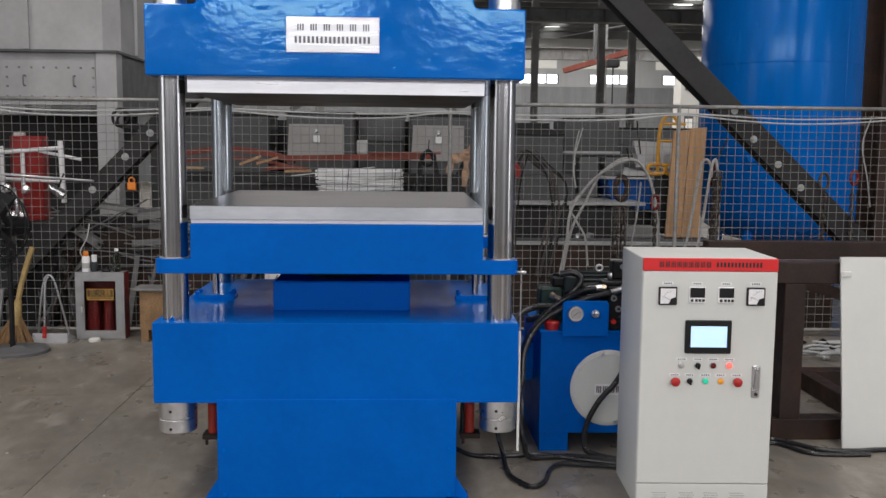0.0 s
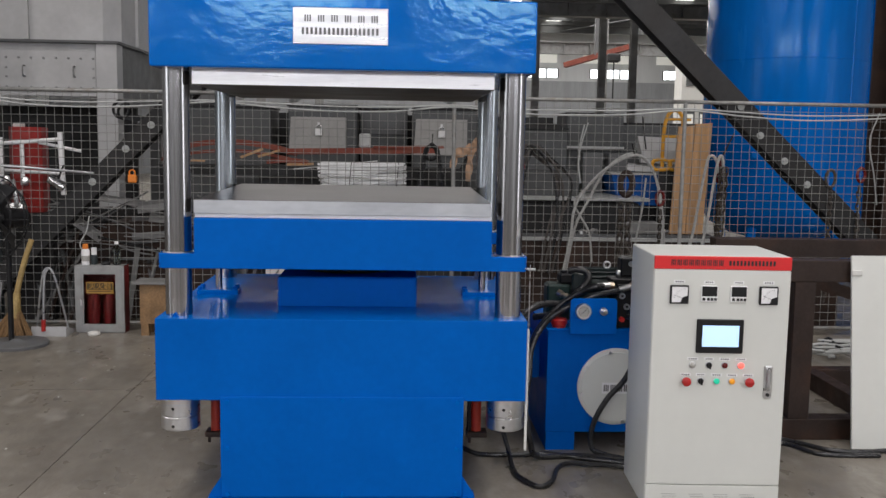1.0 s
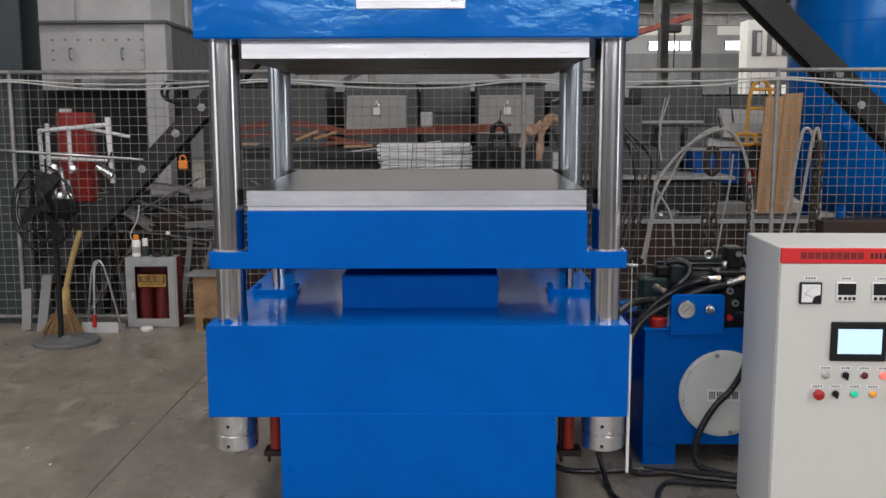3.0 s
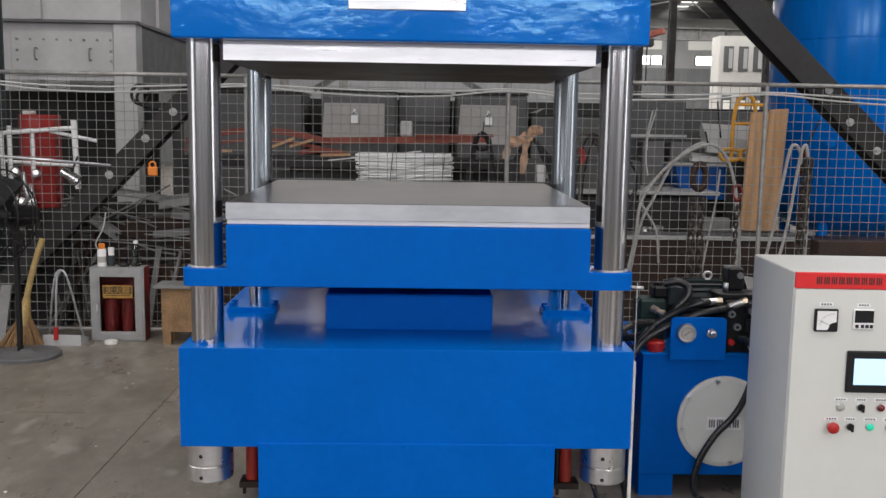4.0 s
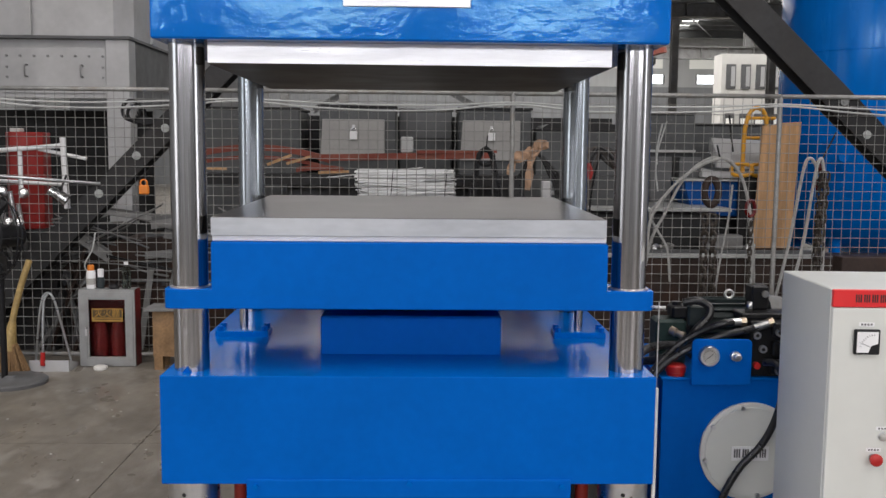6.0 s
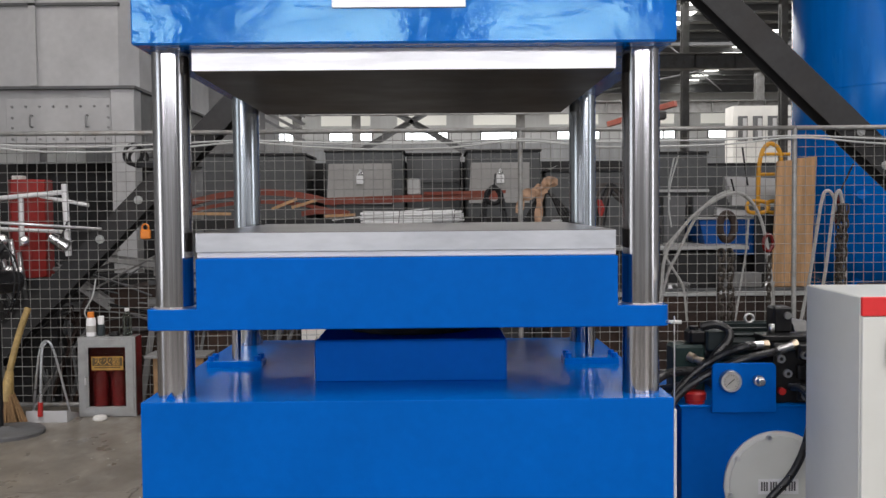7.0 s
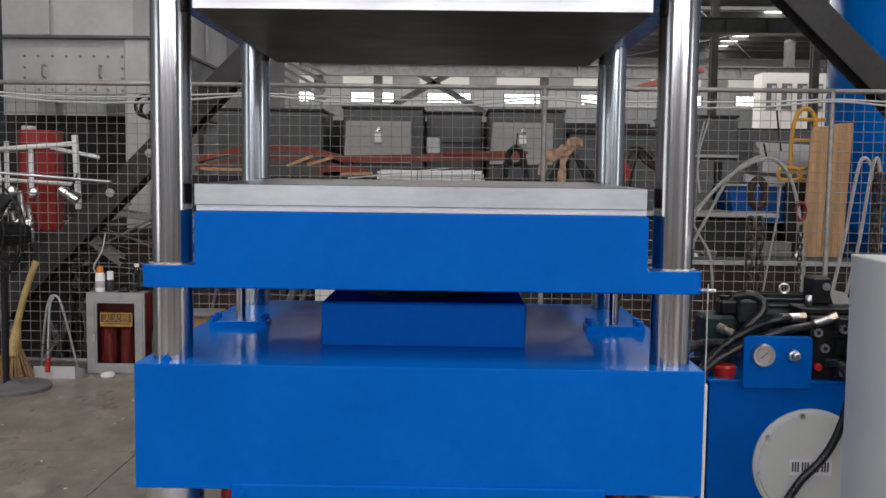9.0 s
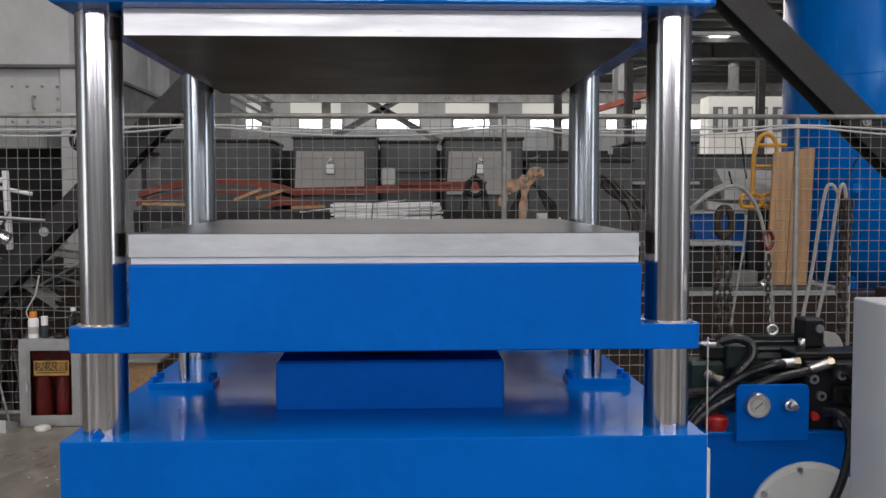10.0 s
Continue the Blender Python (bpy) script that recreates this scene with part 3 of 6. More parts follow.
for x, z in [(-0.515, 0.465), (0.0, 0.475), (0.515, 0.465), (-0.515, 0.25), (0.515, 0.25), (-0.515, 0.04), (0.0, 0.036), (0.515, 0.04)]:
    part("bolt", B(cyl, (x, -0.019, z), (x, -0.006, z), 0.0105, 6), BLUE_TOP, skirt)
for s in (-1, 1):
    for y in (-0.026, 1.36):
        foot = part("foot_plate", B(box, *sorted((s * 0.5, s * 0.605)), y, y + 0.12, 0.0, 0.018), BLUE, press)
        bm = bmesh.new()
        prism(bm, [(s * 0.547, 0.018), (s * 0.603, 0.018), (s * 0.603, 0.028), (s * 0.547, 0.115)], "y", y + 0.03, y + 0.042)
        part("gusset", bm, BLUE, foot)
for sx in (-1, 1):
    for y in (CY0, CY1):
        x = sx * CX
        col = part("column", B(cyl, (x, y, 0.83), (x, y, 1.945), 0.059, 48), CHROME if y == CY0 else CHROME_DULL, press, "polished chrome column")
        bm = bmesh.new()
        lathe(bm, (x, y, 0.314), (0, 0, 1), [(0.079, 0), (0.087, 0.006), (0.087, 0.06), (0.084, 0.063), (0.084, 0.068), (0.087, 0.071), (0.087, 0.157)], 40)
        nut = part("lower_nut", bm, STEEL, press, "turned steel column nut")
        for k in range(4):
            a = k * math.tau / 4 - 1.75
            for z in (0.338, 0.42):
                q = Vector((x + 0.085 * math.cos(a), y + 0.085 * math.sin(a), z))
                part("spanner_hole", B(cyl, q, q + Vector((math.cos(a), math.sin(a), 0)) * 0.002, 0.0075, 12), DARK_STEEL, nut)
        bm = bmesh.new()
        lathe(bm, (x, y, 2.24), (0, 0, 1), [(0.072, 0), (0.072, 0.1), (0.066, 0.108), (0.05, 0.11), (0.05, 0.16), (0.046, 0.163)], 36)
        part("upper_nut", bm, STEEL, press)
        bm = bmesh.new()
        lathe(bm, (x, y, 1.124), (0, 0, 1), [(0.069, 0), (0.069, 0.003), (0.064, 0.005), (0.06, 0.006)], 36)
        part("bush", bm, STEEL, press)
bm = bmesh.new()
prism(bm, [(-CX - 0.02, 0.8365), (-CX + 0.016, 0.8365), (-CX - 0.002, 0.86)], "y", 0.045, 0.058)
part("column_wedge", bm, BLUE, press)

# moving beam with its four ears
part("moving_beam", B(box, -0.664, 0.662, 0.045, 1.37, 1.058, 1.283, 0.003), BLUE, press, "blue enamelled moving beam")
for sx in (-1, 1):
    for y0, y1 in ((0.0452, 0.23), (1.185, 1.3698)):
        bm = bmesh.new()
        pts = [(0.655, y0), (0.655, y1)]
        for k in range(7):
            a = math.pi / 2 * (1 - k / 6)
            pts.append((0.795 + 0.03 * math.cos(a), y1 - 0.03 + 0.03 * math.sin(a)))
        for k in range(7):
            a = -math.pi / 2 * k / 6
            pts.append((0.795 + 0.03 * math.cos(a), y0 + 0.03 + 0.03 * math.sin(a)))
        prism(bm, [(sx * p, q) for p, q in pts], "z", 1.058, 1.124, 0.002)
        ear = part("ear", bm, BLUE, press)
        # ear tops take the lighter, glossier copy so they look brightly lit
        ear.data.materials.append(BLUE_TOP)
        for face in ear.data.polygons:
            if face.normal.z > 0.9:
                face.material_index = 1
part("lower_insulation", B(box, -0.664, 0.66, 0.071, 1.34, 1.284, 1.303, 0.002), BOARD_GREY, press, "pale insulation board")
part("lower_platen", B(prism, [(0.068, 1.3035), (1.345, 1.3035), (1.345, 1.376), (0.068, 1.364)], "x", -0.667, 0.659, 0.002), PLATE, press, "ground steel heating platen")
part("lower_platen_edge", B(box, -0.6665, 0.6585, 0.064, 0.0675, 1.3035, 1.3625), PLATE_EDGE, press)
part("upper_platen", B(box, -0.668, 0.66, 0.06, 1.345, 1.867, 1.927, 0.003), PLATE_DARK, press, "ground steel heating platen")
part("upper_platen_edge", B(box, -0.666, 0.658, 0.056, 0.0575, 1.869, 1.936), PLATE_BRIGHT, press)
part("upper_insulation", B(box, -0.664, 0.656, 0.0576, 1.34, 1.9275, 1.9365, 0.002), BOARD_WHITE, press, "pale insulation board")
part("ram", B(box, -0.333, 0.333, 0.34, 1.075, 0.836, 0.983, 0.006), BLUE, press, "blue ram housing")
# black cylinder added as the shade in the gap under the moving beam
part("ram_collar", B(cyl, (0, 0.71, 0.983), (0, 0.71, 1.05), 0.25, 40), BLACK, press)
for sx in (-1, 1):
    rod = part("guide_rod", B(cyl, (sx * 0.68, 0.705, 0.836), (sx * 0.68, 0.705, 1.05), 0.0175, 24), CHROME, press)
    pl = part("rod_flange", B(box, sx * 0.68 - 0.105, sx * 0.68 + 0.105, 0.655, 0.755, 0.8365, 0.864, 0.003), BLUE_TOP, press)
    for dx in (-0.088, 0.088):
        for dy in (0.665, 0.735):
            part("flange_bolt", B(cyl, (sx * 0.68 + dx, dy, 0.864), (sx * 0.68 + dx, dy, 0.882), 0.013, 6), BLUE, pl)

# fixed top beam
bm = bmesh.new()
prism(bm, [(-0.83, 1.937), (0.83, 1.937), (0.83, 2.243), (0.615, 2.243), (0.6, 2.262), (0.59, 2.55), (-0.59, 2.55), (-0.6, 2.262), (-0.615, 2.243), (-0.83, 2.243)], "y", -0.02, 1.435, 0.006)
part("top_beam", bm, BLUE_WAVY, press, "blue top beam with thick brushed gloss enamel")
plate = part("nameplate", B(box, -0.219, 0.187, -0.026, -0.0195, 2.043, 2.197, 0.002), ALUMINIUM, press, "brushed aluminium nameplate")
for i in range(6):
    x = -0.172 + i * 0.057
    bars(plate, "lettering", x, x + 0.032, 2.137, 2.166, -0.0262, 3, GREY_INK, 0.6)
bars(plate, "lettering", -0.186, 0.15, 2.083, 2.112, -0.0262, 18, GREY_INK, 0.55)
# red pull-back cylinders beneath the base, stroke scale and switch rod on its side
for s, x in ((-1, -0.606), (1, 0.622)):
    c = part("pull_back_cylinder", B(cyl, (x, 0.21, 0.27), (x, 0.21, 0.473), 0.024, 20), RUST_RED, press, "orange-red pull-back cylinder")
    b = part("cylinder_bracket", B(box, x - 0.045, x + 0.05, 0.17, 0.25, 0.245, 0.27, 0.002), BROWN_STEEL, press)
    part("bracket_screw", B(cyl, (x - 0.03, 0.2, 0.212), (x - 0.03, 0.2, 0.245), 0.007, 8), BROWN_STEEL, b)
    part("cylinder_rod", B(cyl, (x + s * -0.035, 0.2, 0.27), (x + s * -0.035, 0.2, 0.473), 0.01, 12), BLACK, press)
part("stroke_scale", B(box, 0.828, 0.839, 0.012, 0.026, 0.235, 0.80, 0.002), WHITE_PAINT, press, "pale vertical stroke scale")
part("switch_rod", B(cyl, (0.838, 0.04, 0.78), (0.838, 0.04, 1.09), 0.0022, 8), STEEL, press)
part("switch_arm", B(cyl, (0.81, 0.06, 1.07), (0.862, 0.045, 1.07), 0.006, 10), STEEL, press)


# ---- hydraulic power unit ----
unit = thing("hydraulic_power_unit", (1.45, 1.05, 0), "blue hydraulic power unit with pump motor, valves and gauge", "power unit")
bm = bmesh.new()
box(bm, 1.04, 1.86, 0.72, 1.40, 0.10, 0.655, 0.003)
tank = part("oil_tank", bm, BLUE, unit, "blue oil tank")
for x0, x1 in ((1.045, 1.2), (1.7, 1.855)):
    part("leg", B(box, x0, x1, 0.725, 1.39, 0.0, 0.10), BLUE, unit)
part("tank_lid", B(box, 1.032, 1.868, 0.712, 1.408, 0.655, 0.665, 0.002), BLUE_TOP, unit)
FX, FZ = 1.412, 0.353
bm = bmesh.new()
lathe(bm, (FX, 0.722, FZ), (0, -1, 0), [(0.208, 0), (0.208, 0.014), (0.2, 0.018), (0.19, 0.018), (0.188, 0.022), (0.0, 0.022)], 56)
cover = part("clean_out_cover", bm, CREAM, unit, "round off-white clean-out cover with bolts")
for k in range(8):
    a = k * math.tau / 8 + 0.2
    q = Vector((FX + 0.19 * math.cos(a), 0.704, FZ + 0.19 * math.sin(a)))
    part("bolt", B(cyl, q, q + Vector((0, -0.014, 0)), 0.0105, 6), STEEL, cover)
part("label_plate", B(box, FX - 0.078, FX + 0.078, 0.6975, 0.7, 0.317, 0.377), WHITE_LABEL, cover)
for i in range(4):
    bars(cover, "lettering", FX - 0.07 + i * 0.036, FX - 0.04 + i * 0.036, 0.33, 0.366, 0.6972, 3, GREY_INK, 0.65)
bm = bmesh.new()
rounded = [(1.15, 0.64), (1.397, 0.64)]
for k in range(6):
    rounded.append((1.377 + 0.02 * math.cos(k * math.pi / 10), 0.812 + 0.02 * math.sin(k * math.pi / 10)))
for k in range(6):
    rounded.append((1.17 + 0.02 * math.cos(math.pi / 2 + k * math.pi / 10), 0.812 + 0.02 * math.sin(math.pi / 2 + k * math.pi / 10)))
prism(bm, rounded, "y", 0.686, 0.698, 0.002)
bracket = part("gauge_bracket", bm, BLUE, unit)
bm = bmesh.new()
lathe(bm, (1.216, 0.687, 0.765), (0, -1, 0), [(0.03, 0), (0.043, 0.004), (0.043, 0.02), (0.039, 0.027), (0.031, 0.027), (0.03, 0.0225)], 36)
g = part("pressure_gauge", bm, STEEL, unit, "round chrome pressure gauge with a pale dial")
part("dial", B(cyl, (1.216, 0.6645, 0.765), (1.216, 0.663, 0.765), 0.031, 32), GREY_LENS, g)
bm = bmesh.new()
for k in range(13):
    a = radians(-45 + k * 22.5)
    beam(bm, (1.216 + 0.022 * math.cos(a), 0.6622, 0.765 + 0.022 * math.sin(a)), (1.216 + 0.028 * math.cos(a), 0.6622, 0.765 + 0.028 * math.sin(a)), 0.0016, 0.0008, (0, 1, 0))
part("scale_marks", bm, INK, g)
part("needle", B(beam, (1.204, 0.661, 0.755), (1.229, 0.661, 0.776), 0.0028, 0.001, (0, 1, 0)), INK, g)
bm = bmesh.new()
lathe(bm, (1.318, 0.687, 0.77), (0, -1, 0), [(0.012, 0), (0.012, 0.02), (0.02, 0.022), (0.02, 0.045), (0.014, 0.048), (0.014, 0.07), (0.01, 0.073)], 18)
part("gauge_valve", bm, STEEL, unit)
bm = bmesh.new()
lathe(bm, (1.105, 0.765, 0.664), (0, 0, 1), [(0.037, 0), (0.037, 0.014), (0.042, 0.016), (0.043, 0.04), (0.036, 0.047), (0.0, 0.048)], 24)
part("filler_cap", bm, RED, unit, "red filler cap")
# pump motor lying across the tank
bm = bmesh.new()
cyl(bm, (1.24, 1.08, 0.84), (1.6, 1.08, 0.84), 0.09, 28)
motor = part("pump_motor", bm, MOTOR, unit, "dark finned electric pump motor")
for k in range(20):
    a = k * math.tau / 20
    q = Vector((0, math.cos(a), math.sin(a))) * 0.098
    part("cooling_fin", B(beam, Vector((1.26, 1.08, 0.84)) + q, Vector((1.58, 1.08, 0.84)) + q, 0.006, 0.02, q), MOTOR, motor)
part("end_bell", B(cyl, (1.2, 1.08, 0.84), (1.24, 1.08, 0.84), 0.06, 28, 0.095), MOTOR, motor)
part("fan_cowl", B(cyl, (1.585, 1.08, 0.85), (1.66, 1.08, 0.85), 0.112, 28, 0.1), SHEET_DIM, motor)
part("terminal_box", B(box, 1.2, 1.29, 0.93, 1.0, 0.84, 0.93, 0.008), MOTOR, motor)
part("motor_foot", B(box, 1.26, 1.58, 0.98, 1.18, 0.665, 0.77), MOTOR, motor)
bm = bmesh.new()
ring(bm, (1.424, 1.08, 0.96), (0, 1, 0), 0.018, 0.006, 16, 6)
part("lifting_eye", bm, STEEL, motor)
# gear pump in front of the motor's shaft end
pump = part("gear_pump", B(box, 1.063, 1.195, 0.93, 1.06, 0.665, 0.868, 0.012), PUMP_GREEN, unit, "dark green gear pump")
part("pump_head", B(box, 1.135, 1.205, 0.95, 1.05, 0.868, 0.925, 0.01), BLACK, pump)
part("pump_flange", B(cyl, (1.195, 1.0, 0.83), (1.215, 1.0, 0.83), 0.055, 20), BLACK, pump)
part("pump_cap", B(cyl, (1.16, 0.99, 0.925), (1.16, 0.99, 0.94), 0.022, 6), BLACK, pump)
bm = bmesh.new()
lathe(bm, (1.12, 0.93, 0.825), (0.75, -0.6, -0.3), [(0.012, 0), (0.02, 0.004), (0.02, 0.03), (0.015, 0.033), (0.015, 0.05), (0.018, 0.053), (0.018, 0.07)], 12)
part("brass_fitting", bm, BRASS, pump, "dull brass pipe fitting")
# valve stack
vb = part("valve_block", B(box, 1.405, 1.62, 0.74, 0.95, 0.665, 0.9, 0.004), BLACK, unit, "black steel valve manifold")
for x, y, z in ((1.459, 0.74, 0.782), (1.432, 0.74, 0.84), (1.58, 0.7, 0.872), (1.575, 0.7, 0.79), (1.57, 0.7, 0.712), (1.515, 0.7, 0.7), (1.51, 0.7, 0.86)):
    plug = part("port_plug", B(cyl, (x, y, z), (x, y - 0.014, z), 0.0165, 18), STEEL, vb)
    part("socket", B(cyl, (x, y - 0.0141, z), (x, y - 0.015, z), 0.008, 6), INK, plug)
for z in (0.71, 0.79, 0.87):
    s = part("solenoid", B(cyl, (1.54, 0.74, z), (1.54, 0.655, z), 0.024, 18), BLACK, vb)
    part("solenoid_tip", B(cyl, (1.54, 0.655, z), (1.54, 0.64, z), 0.012, 12), STEEL, s)
    part("spool_body", B(box, 1.49, 1.66, 0.7, 0.738, z - 0.03, z + 0.03, 0.006), BLACK, vb)
part("relief_valve", B(cyl, (1.432, 0.74, 0.715), (1.432, 0.712, 0.715), 0.014, 10), RED, vb)
part("top_plate", B(box, 1.38, 1.64, 0.77, 0.9, 0.902, 0.925, 0.004), BLACK, vb)
pv = part("pilot_valve", B(box, 1.45, 1.525, 0.86, 0.95, 0.925, 1.03, 0.008), BLACK, vb)
part("valve_cap", B(cyl, (1.505, 0.86, 0.995), (1.505, 0.852, 0.995), 0.015, 12), STEEL, pv)
part("set_screw", B(cyl, (1.43, 0.83, 0.925), (1.43, 0.83, 0.965), 0.012, 10), STEEL, vb)
acc = part("return_cylinder", B(cyl, (1.0, 0.98, 0.44), (1.0, 1.36, 0.44), 0.11, 28), BLUE_TANK, unit, "blue cylinder beside the tank")


def hose(name, pts, r, label, mat=RUBBER, fittings=()):
    t = thing(name, pts[0], label, "hose", "hydraulic hoses")
    part("hose_body", B(tube, pts, r, 10, 8), mat, t)
    for a, b in fittings:
        part("ferrule", B(cyl, a, b, r * 1.12, 12), STEEL, t)
        a, b = Vector(a), Vector(b)
        n = (a - b).normalized()
        part("swivel_nut", B(cyl, a, a + n * 0.022, r * 1.3, 6), BRASS, t, "dull brass swivel nut")


hose("hydraulic_hose", [(1.355, 0.76, 0.89), (1.29, 0.75, 0.885), (1.19, 0.79, 0.832), (1.09, 0.8, 0.755), (0.985, 0.75, 0.64), (0.92, 0.65, 0.5), (0.9, 0.5, 0.36), (0.85, 0.42, 0.28), (0.76, 0.4, 0.3)], 0.0155, "black rubber hydraulic hose with steel end fitting", fittings=[((1.37, 0.76, 0.892), (1.3, 0.755, 0.888))])
hose("hydraulic_hose", [(1.475, 0.73, 0.893), (1.40, 0.725, 0.868), (1.27, 0.72, 0.838), (1.15, 0.755, 0.775), (1.03, 0.75, 0.69), (0.95, 0.68, 0.57), (0.925, 0.58, 0.44), (0.9, 0.52, 0.3), (0.93, 0.5, 0.12), (0.98, 0.56, 0.02), (1.2, 0.58, 0.016), (1.5, 0.5, 0.016)], 0.0155, "black rubber hydraulic hose with steel end fitting", fittings=[((1.475, 0.73, 0.893), (1.415, 0.728, 0.873))])
hose("suction_hose", [(1.171, 0.92, 0.945), (1.234, 0.91, 0.955), (1.279, 0.9, 0.93), (1.27, 0.88, 0.888), (1.215, 0.86, 0.838), (1.165, 0.84, 0.778), (1.08, 0.84, 0.72), (0.99, 0.9, 0.69)], 0.018, "thick black rubber hose curving over the tank")
hose("hydraulic_hose", [(1.12, 0.82, 0.78), (1.03, 0.78, 0.785), (0.95, 0.72, 0.77), (0.88, 0.66, 0.71), (0.86, 0.6, 0.55), (0.86, 0.56, 0.4)], 0.018, "black rubber hydraulic hose with steel end fitting")
hose("floor_hose", [(0.56, 0.66, 0.05), (0.66, 0.62, 0.016), (0.776, 0.596, 0.016), (0.92, 0.605, 0.016), (1.05, 0.612, 0.016), (1.25, 0.53, 0.016), (1.403, 0.48, 0.016), (1.6, 0.4, 0.016)], 0.0122, "black hose lying on the concrete floor")
hose("floor_hose", [(0.8, 0.6, 0.14), (0.825, 0.54, 0.05), (0.83, 0.42, 0.015), (0.844, 0.28, 0.015), (0.924, 0.147, 0.015), (1.0, 0.22, 0.015), (1.05, 0.38, 0.015), (1.12, 0.47, 0.015), (1.25, 0.45, 0.015), (1.392, 0.42, 0.015), (1.6, 0.3, 0.015)], 0.0118, "black hose looped on the concrete floor")
hose("motor_cable", [(1.455, 0.7, 0.735), (1.485, 0.645, 0.738), (1.508, 0.625, 0.67), (1.498, 0.625, 0.57), (1.47, 0.635, 0.47), (1.427, 0.645, 0.388), (1.352, 0.65, 0.3), (1.288, 0.65, 0.176), (1.274, 0.64, 0.06), (1.33, 0.6, 0.018), (1.6, 0.42, 0.016)], 0.015, "black motor cable hanging in front of the round cover")
hose("floor_cable", [(2.0, 0.42, 0.013), (2.15, 0.75, 0.013), (2.36, 0.87, 0.013), (2.48, 0.80, 0.013), (2.588, 0.69, 0.013), (2.75, 0.655, 0.013), (2.955, 0.679, 0.013), (3.4, 0.66, 0.013)], 0.013, "black cable lying on the concrete floor")
hose("floor_cable", [(1.99, 0.35, 0.012), (2.2, 0.74, 0.012), (2.384, 0.80, 0.012), (2.5, 0.634, 0.012), (2.68, 0.6, 0.012), (2.828, 0.604, 0.012)], 0.012, "black cable lying on the concrete floor")

# ---- control cabinet (built about its own front lower corner) ----
cab = thing("control_cabinet", (1.366, -0.1, 0), "off-white electric control cabinet with red header strip and lit panel", "control cabinet", rz=-2.4, local=True)
W, D, H = 0.606, 0.47, 1.158
bm = bmesh.new()
box(bm, 0.0, W, 0.014, D, 0.0, H, 0.004)
part("body", bm, CREAM, cab)
part("plinth_panel", B(box, 0.002, W - 0.002, 0.0, 0.014, 0.004, 0.1165, 0.002), CREAM, cab)
door = part("door", B(box, 0.002, W - 0.002, 0.0, 0.014, 0.1205, 1.0975, 0.003), CREAM, cab)
head = part("header_strip", B(box, 0.001, W - 0.001, -0.001, 0.014, 1.0995, H - 0.001, 0.002), RED_BAND, cab, "red header strip with dark lettering")
for i in range(9):
    bars(head, "lettering", 0.072 + i * 0.0262, 0.094 + i * 0.0262, 1.116, 1.142, -0.001, 3, INK, 0.62)
bars(head, "lettering", 0.325, 0.535, 1.118, 1.14, -0.001, 13, INK, 0.6)
for vx in (0.075, 0.2, 0.31, 0.43):
    bm = bmesh.new()
    for i in range(6):
        for j in range(5):
            x = vx + (i + (j % 2) * 0.5) * 0.011
            box(bm, x, x + 0.006, -0.0008, 0.0005, 0.03 + j * 0.011, 0.0325 + j * 0.011)
    part("vent_slots", bm, GREY_INK, cab)


def lettered(parent, u, z, w=0.04, h=0.013, n=4):
    t = part("label_plate", B(box, u - w / 2, u + w / 2, -0.001, 0.0002, z - h / 2, z + h / 2), WHITE_LABEL, parent)
    bars(t, "lettering", u - w * 0.4, u + w * 0.4, z - h * 0.25, z + h * 0.25, -0.0012, n, GREY_INK, 0.6)


for u in (0.113, 0.507):
    m = part("panel_meter", B(box, u - 0.041, u + 0.041, -0.014, 0.0, 0.947, 1.029, 0.003), BLACK, door, "square panel meter with pale dial")
    bm = bmesh.new()
    prism(bm, [(u - 0.034, 0.954), (u + 0.004, 0.954), (u + 0.012, 0.976), (u + 0.034, 0.984), (u + 0.034, 1.022), (u - 0.034, 1.022)], "y", -0.0152, -0.0142)
    part("dial", bm, WHITE_LABEL, m)
    bm = bmesh.new()
    for k in range(9):
        a = radians(95 + k * 9)
        beam(bm, (u + 0.025 + 0.046 * math.cos(a), -0.0156, 0.964 + 0.046 * math.sin(a)), (u + 0.025 + 0.052 * math.cos(a), -0.0156, 0.964 + 0.052 * math.sin(a)), 0.0012, 0.0006, (0, 1, 0))
    beam(bm, (u + 0.018, -0.0156, 0.968), (u - 0.026, -0.0156, 0.988), 0.0014, 0.0006, (0, 1, 0))
    part("scale_marks", bm, INK, m)
    lettered(door, u, 1.044, 0.05)
for u in (0.245, 0.375):
    m = part("temperature_controller", B(box, u - 0.036, u + 0.036, -0.012, 0.0, 0.957, 1.029, 0.003), WHITE_LABEL, door, "temperature controller with dark display")
    part("display", B(box, u - 0.033, u + 0.033, -0.0132, -0.0122, 0.982, 1.026), BLACK, m)
    bm = bmesh.new()
    for k in range(4):
        box(bm, u - 0.03 + k * 0.0155 + (0.004 if k else 0), u - 0.018 + k * 0.0155 + (0.004 if k else 0), -0.0136, -0.0122, 0.963, 0.975, 0.001)
    part("keys", bm, INK, m)
    lettered(door, u, 1.043, 0.046)
hmi = part("touch_panel", B(box, 0.197, 0.405, -0.012, 0.0, 0.727, 0.879, 0.004), BLACK, door, "black touch panel with bright screen")
part("screen", B(box, 0.222, 0.384, -0.0135, -0.0122, 0.757, 0.852), SCREEN, hmi)


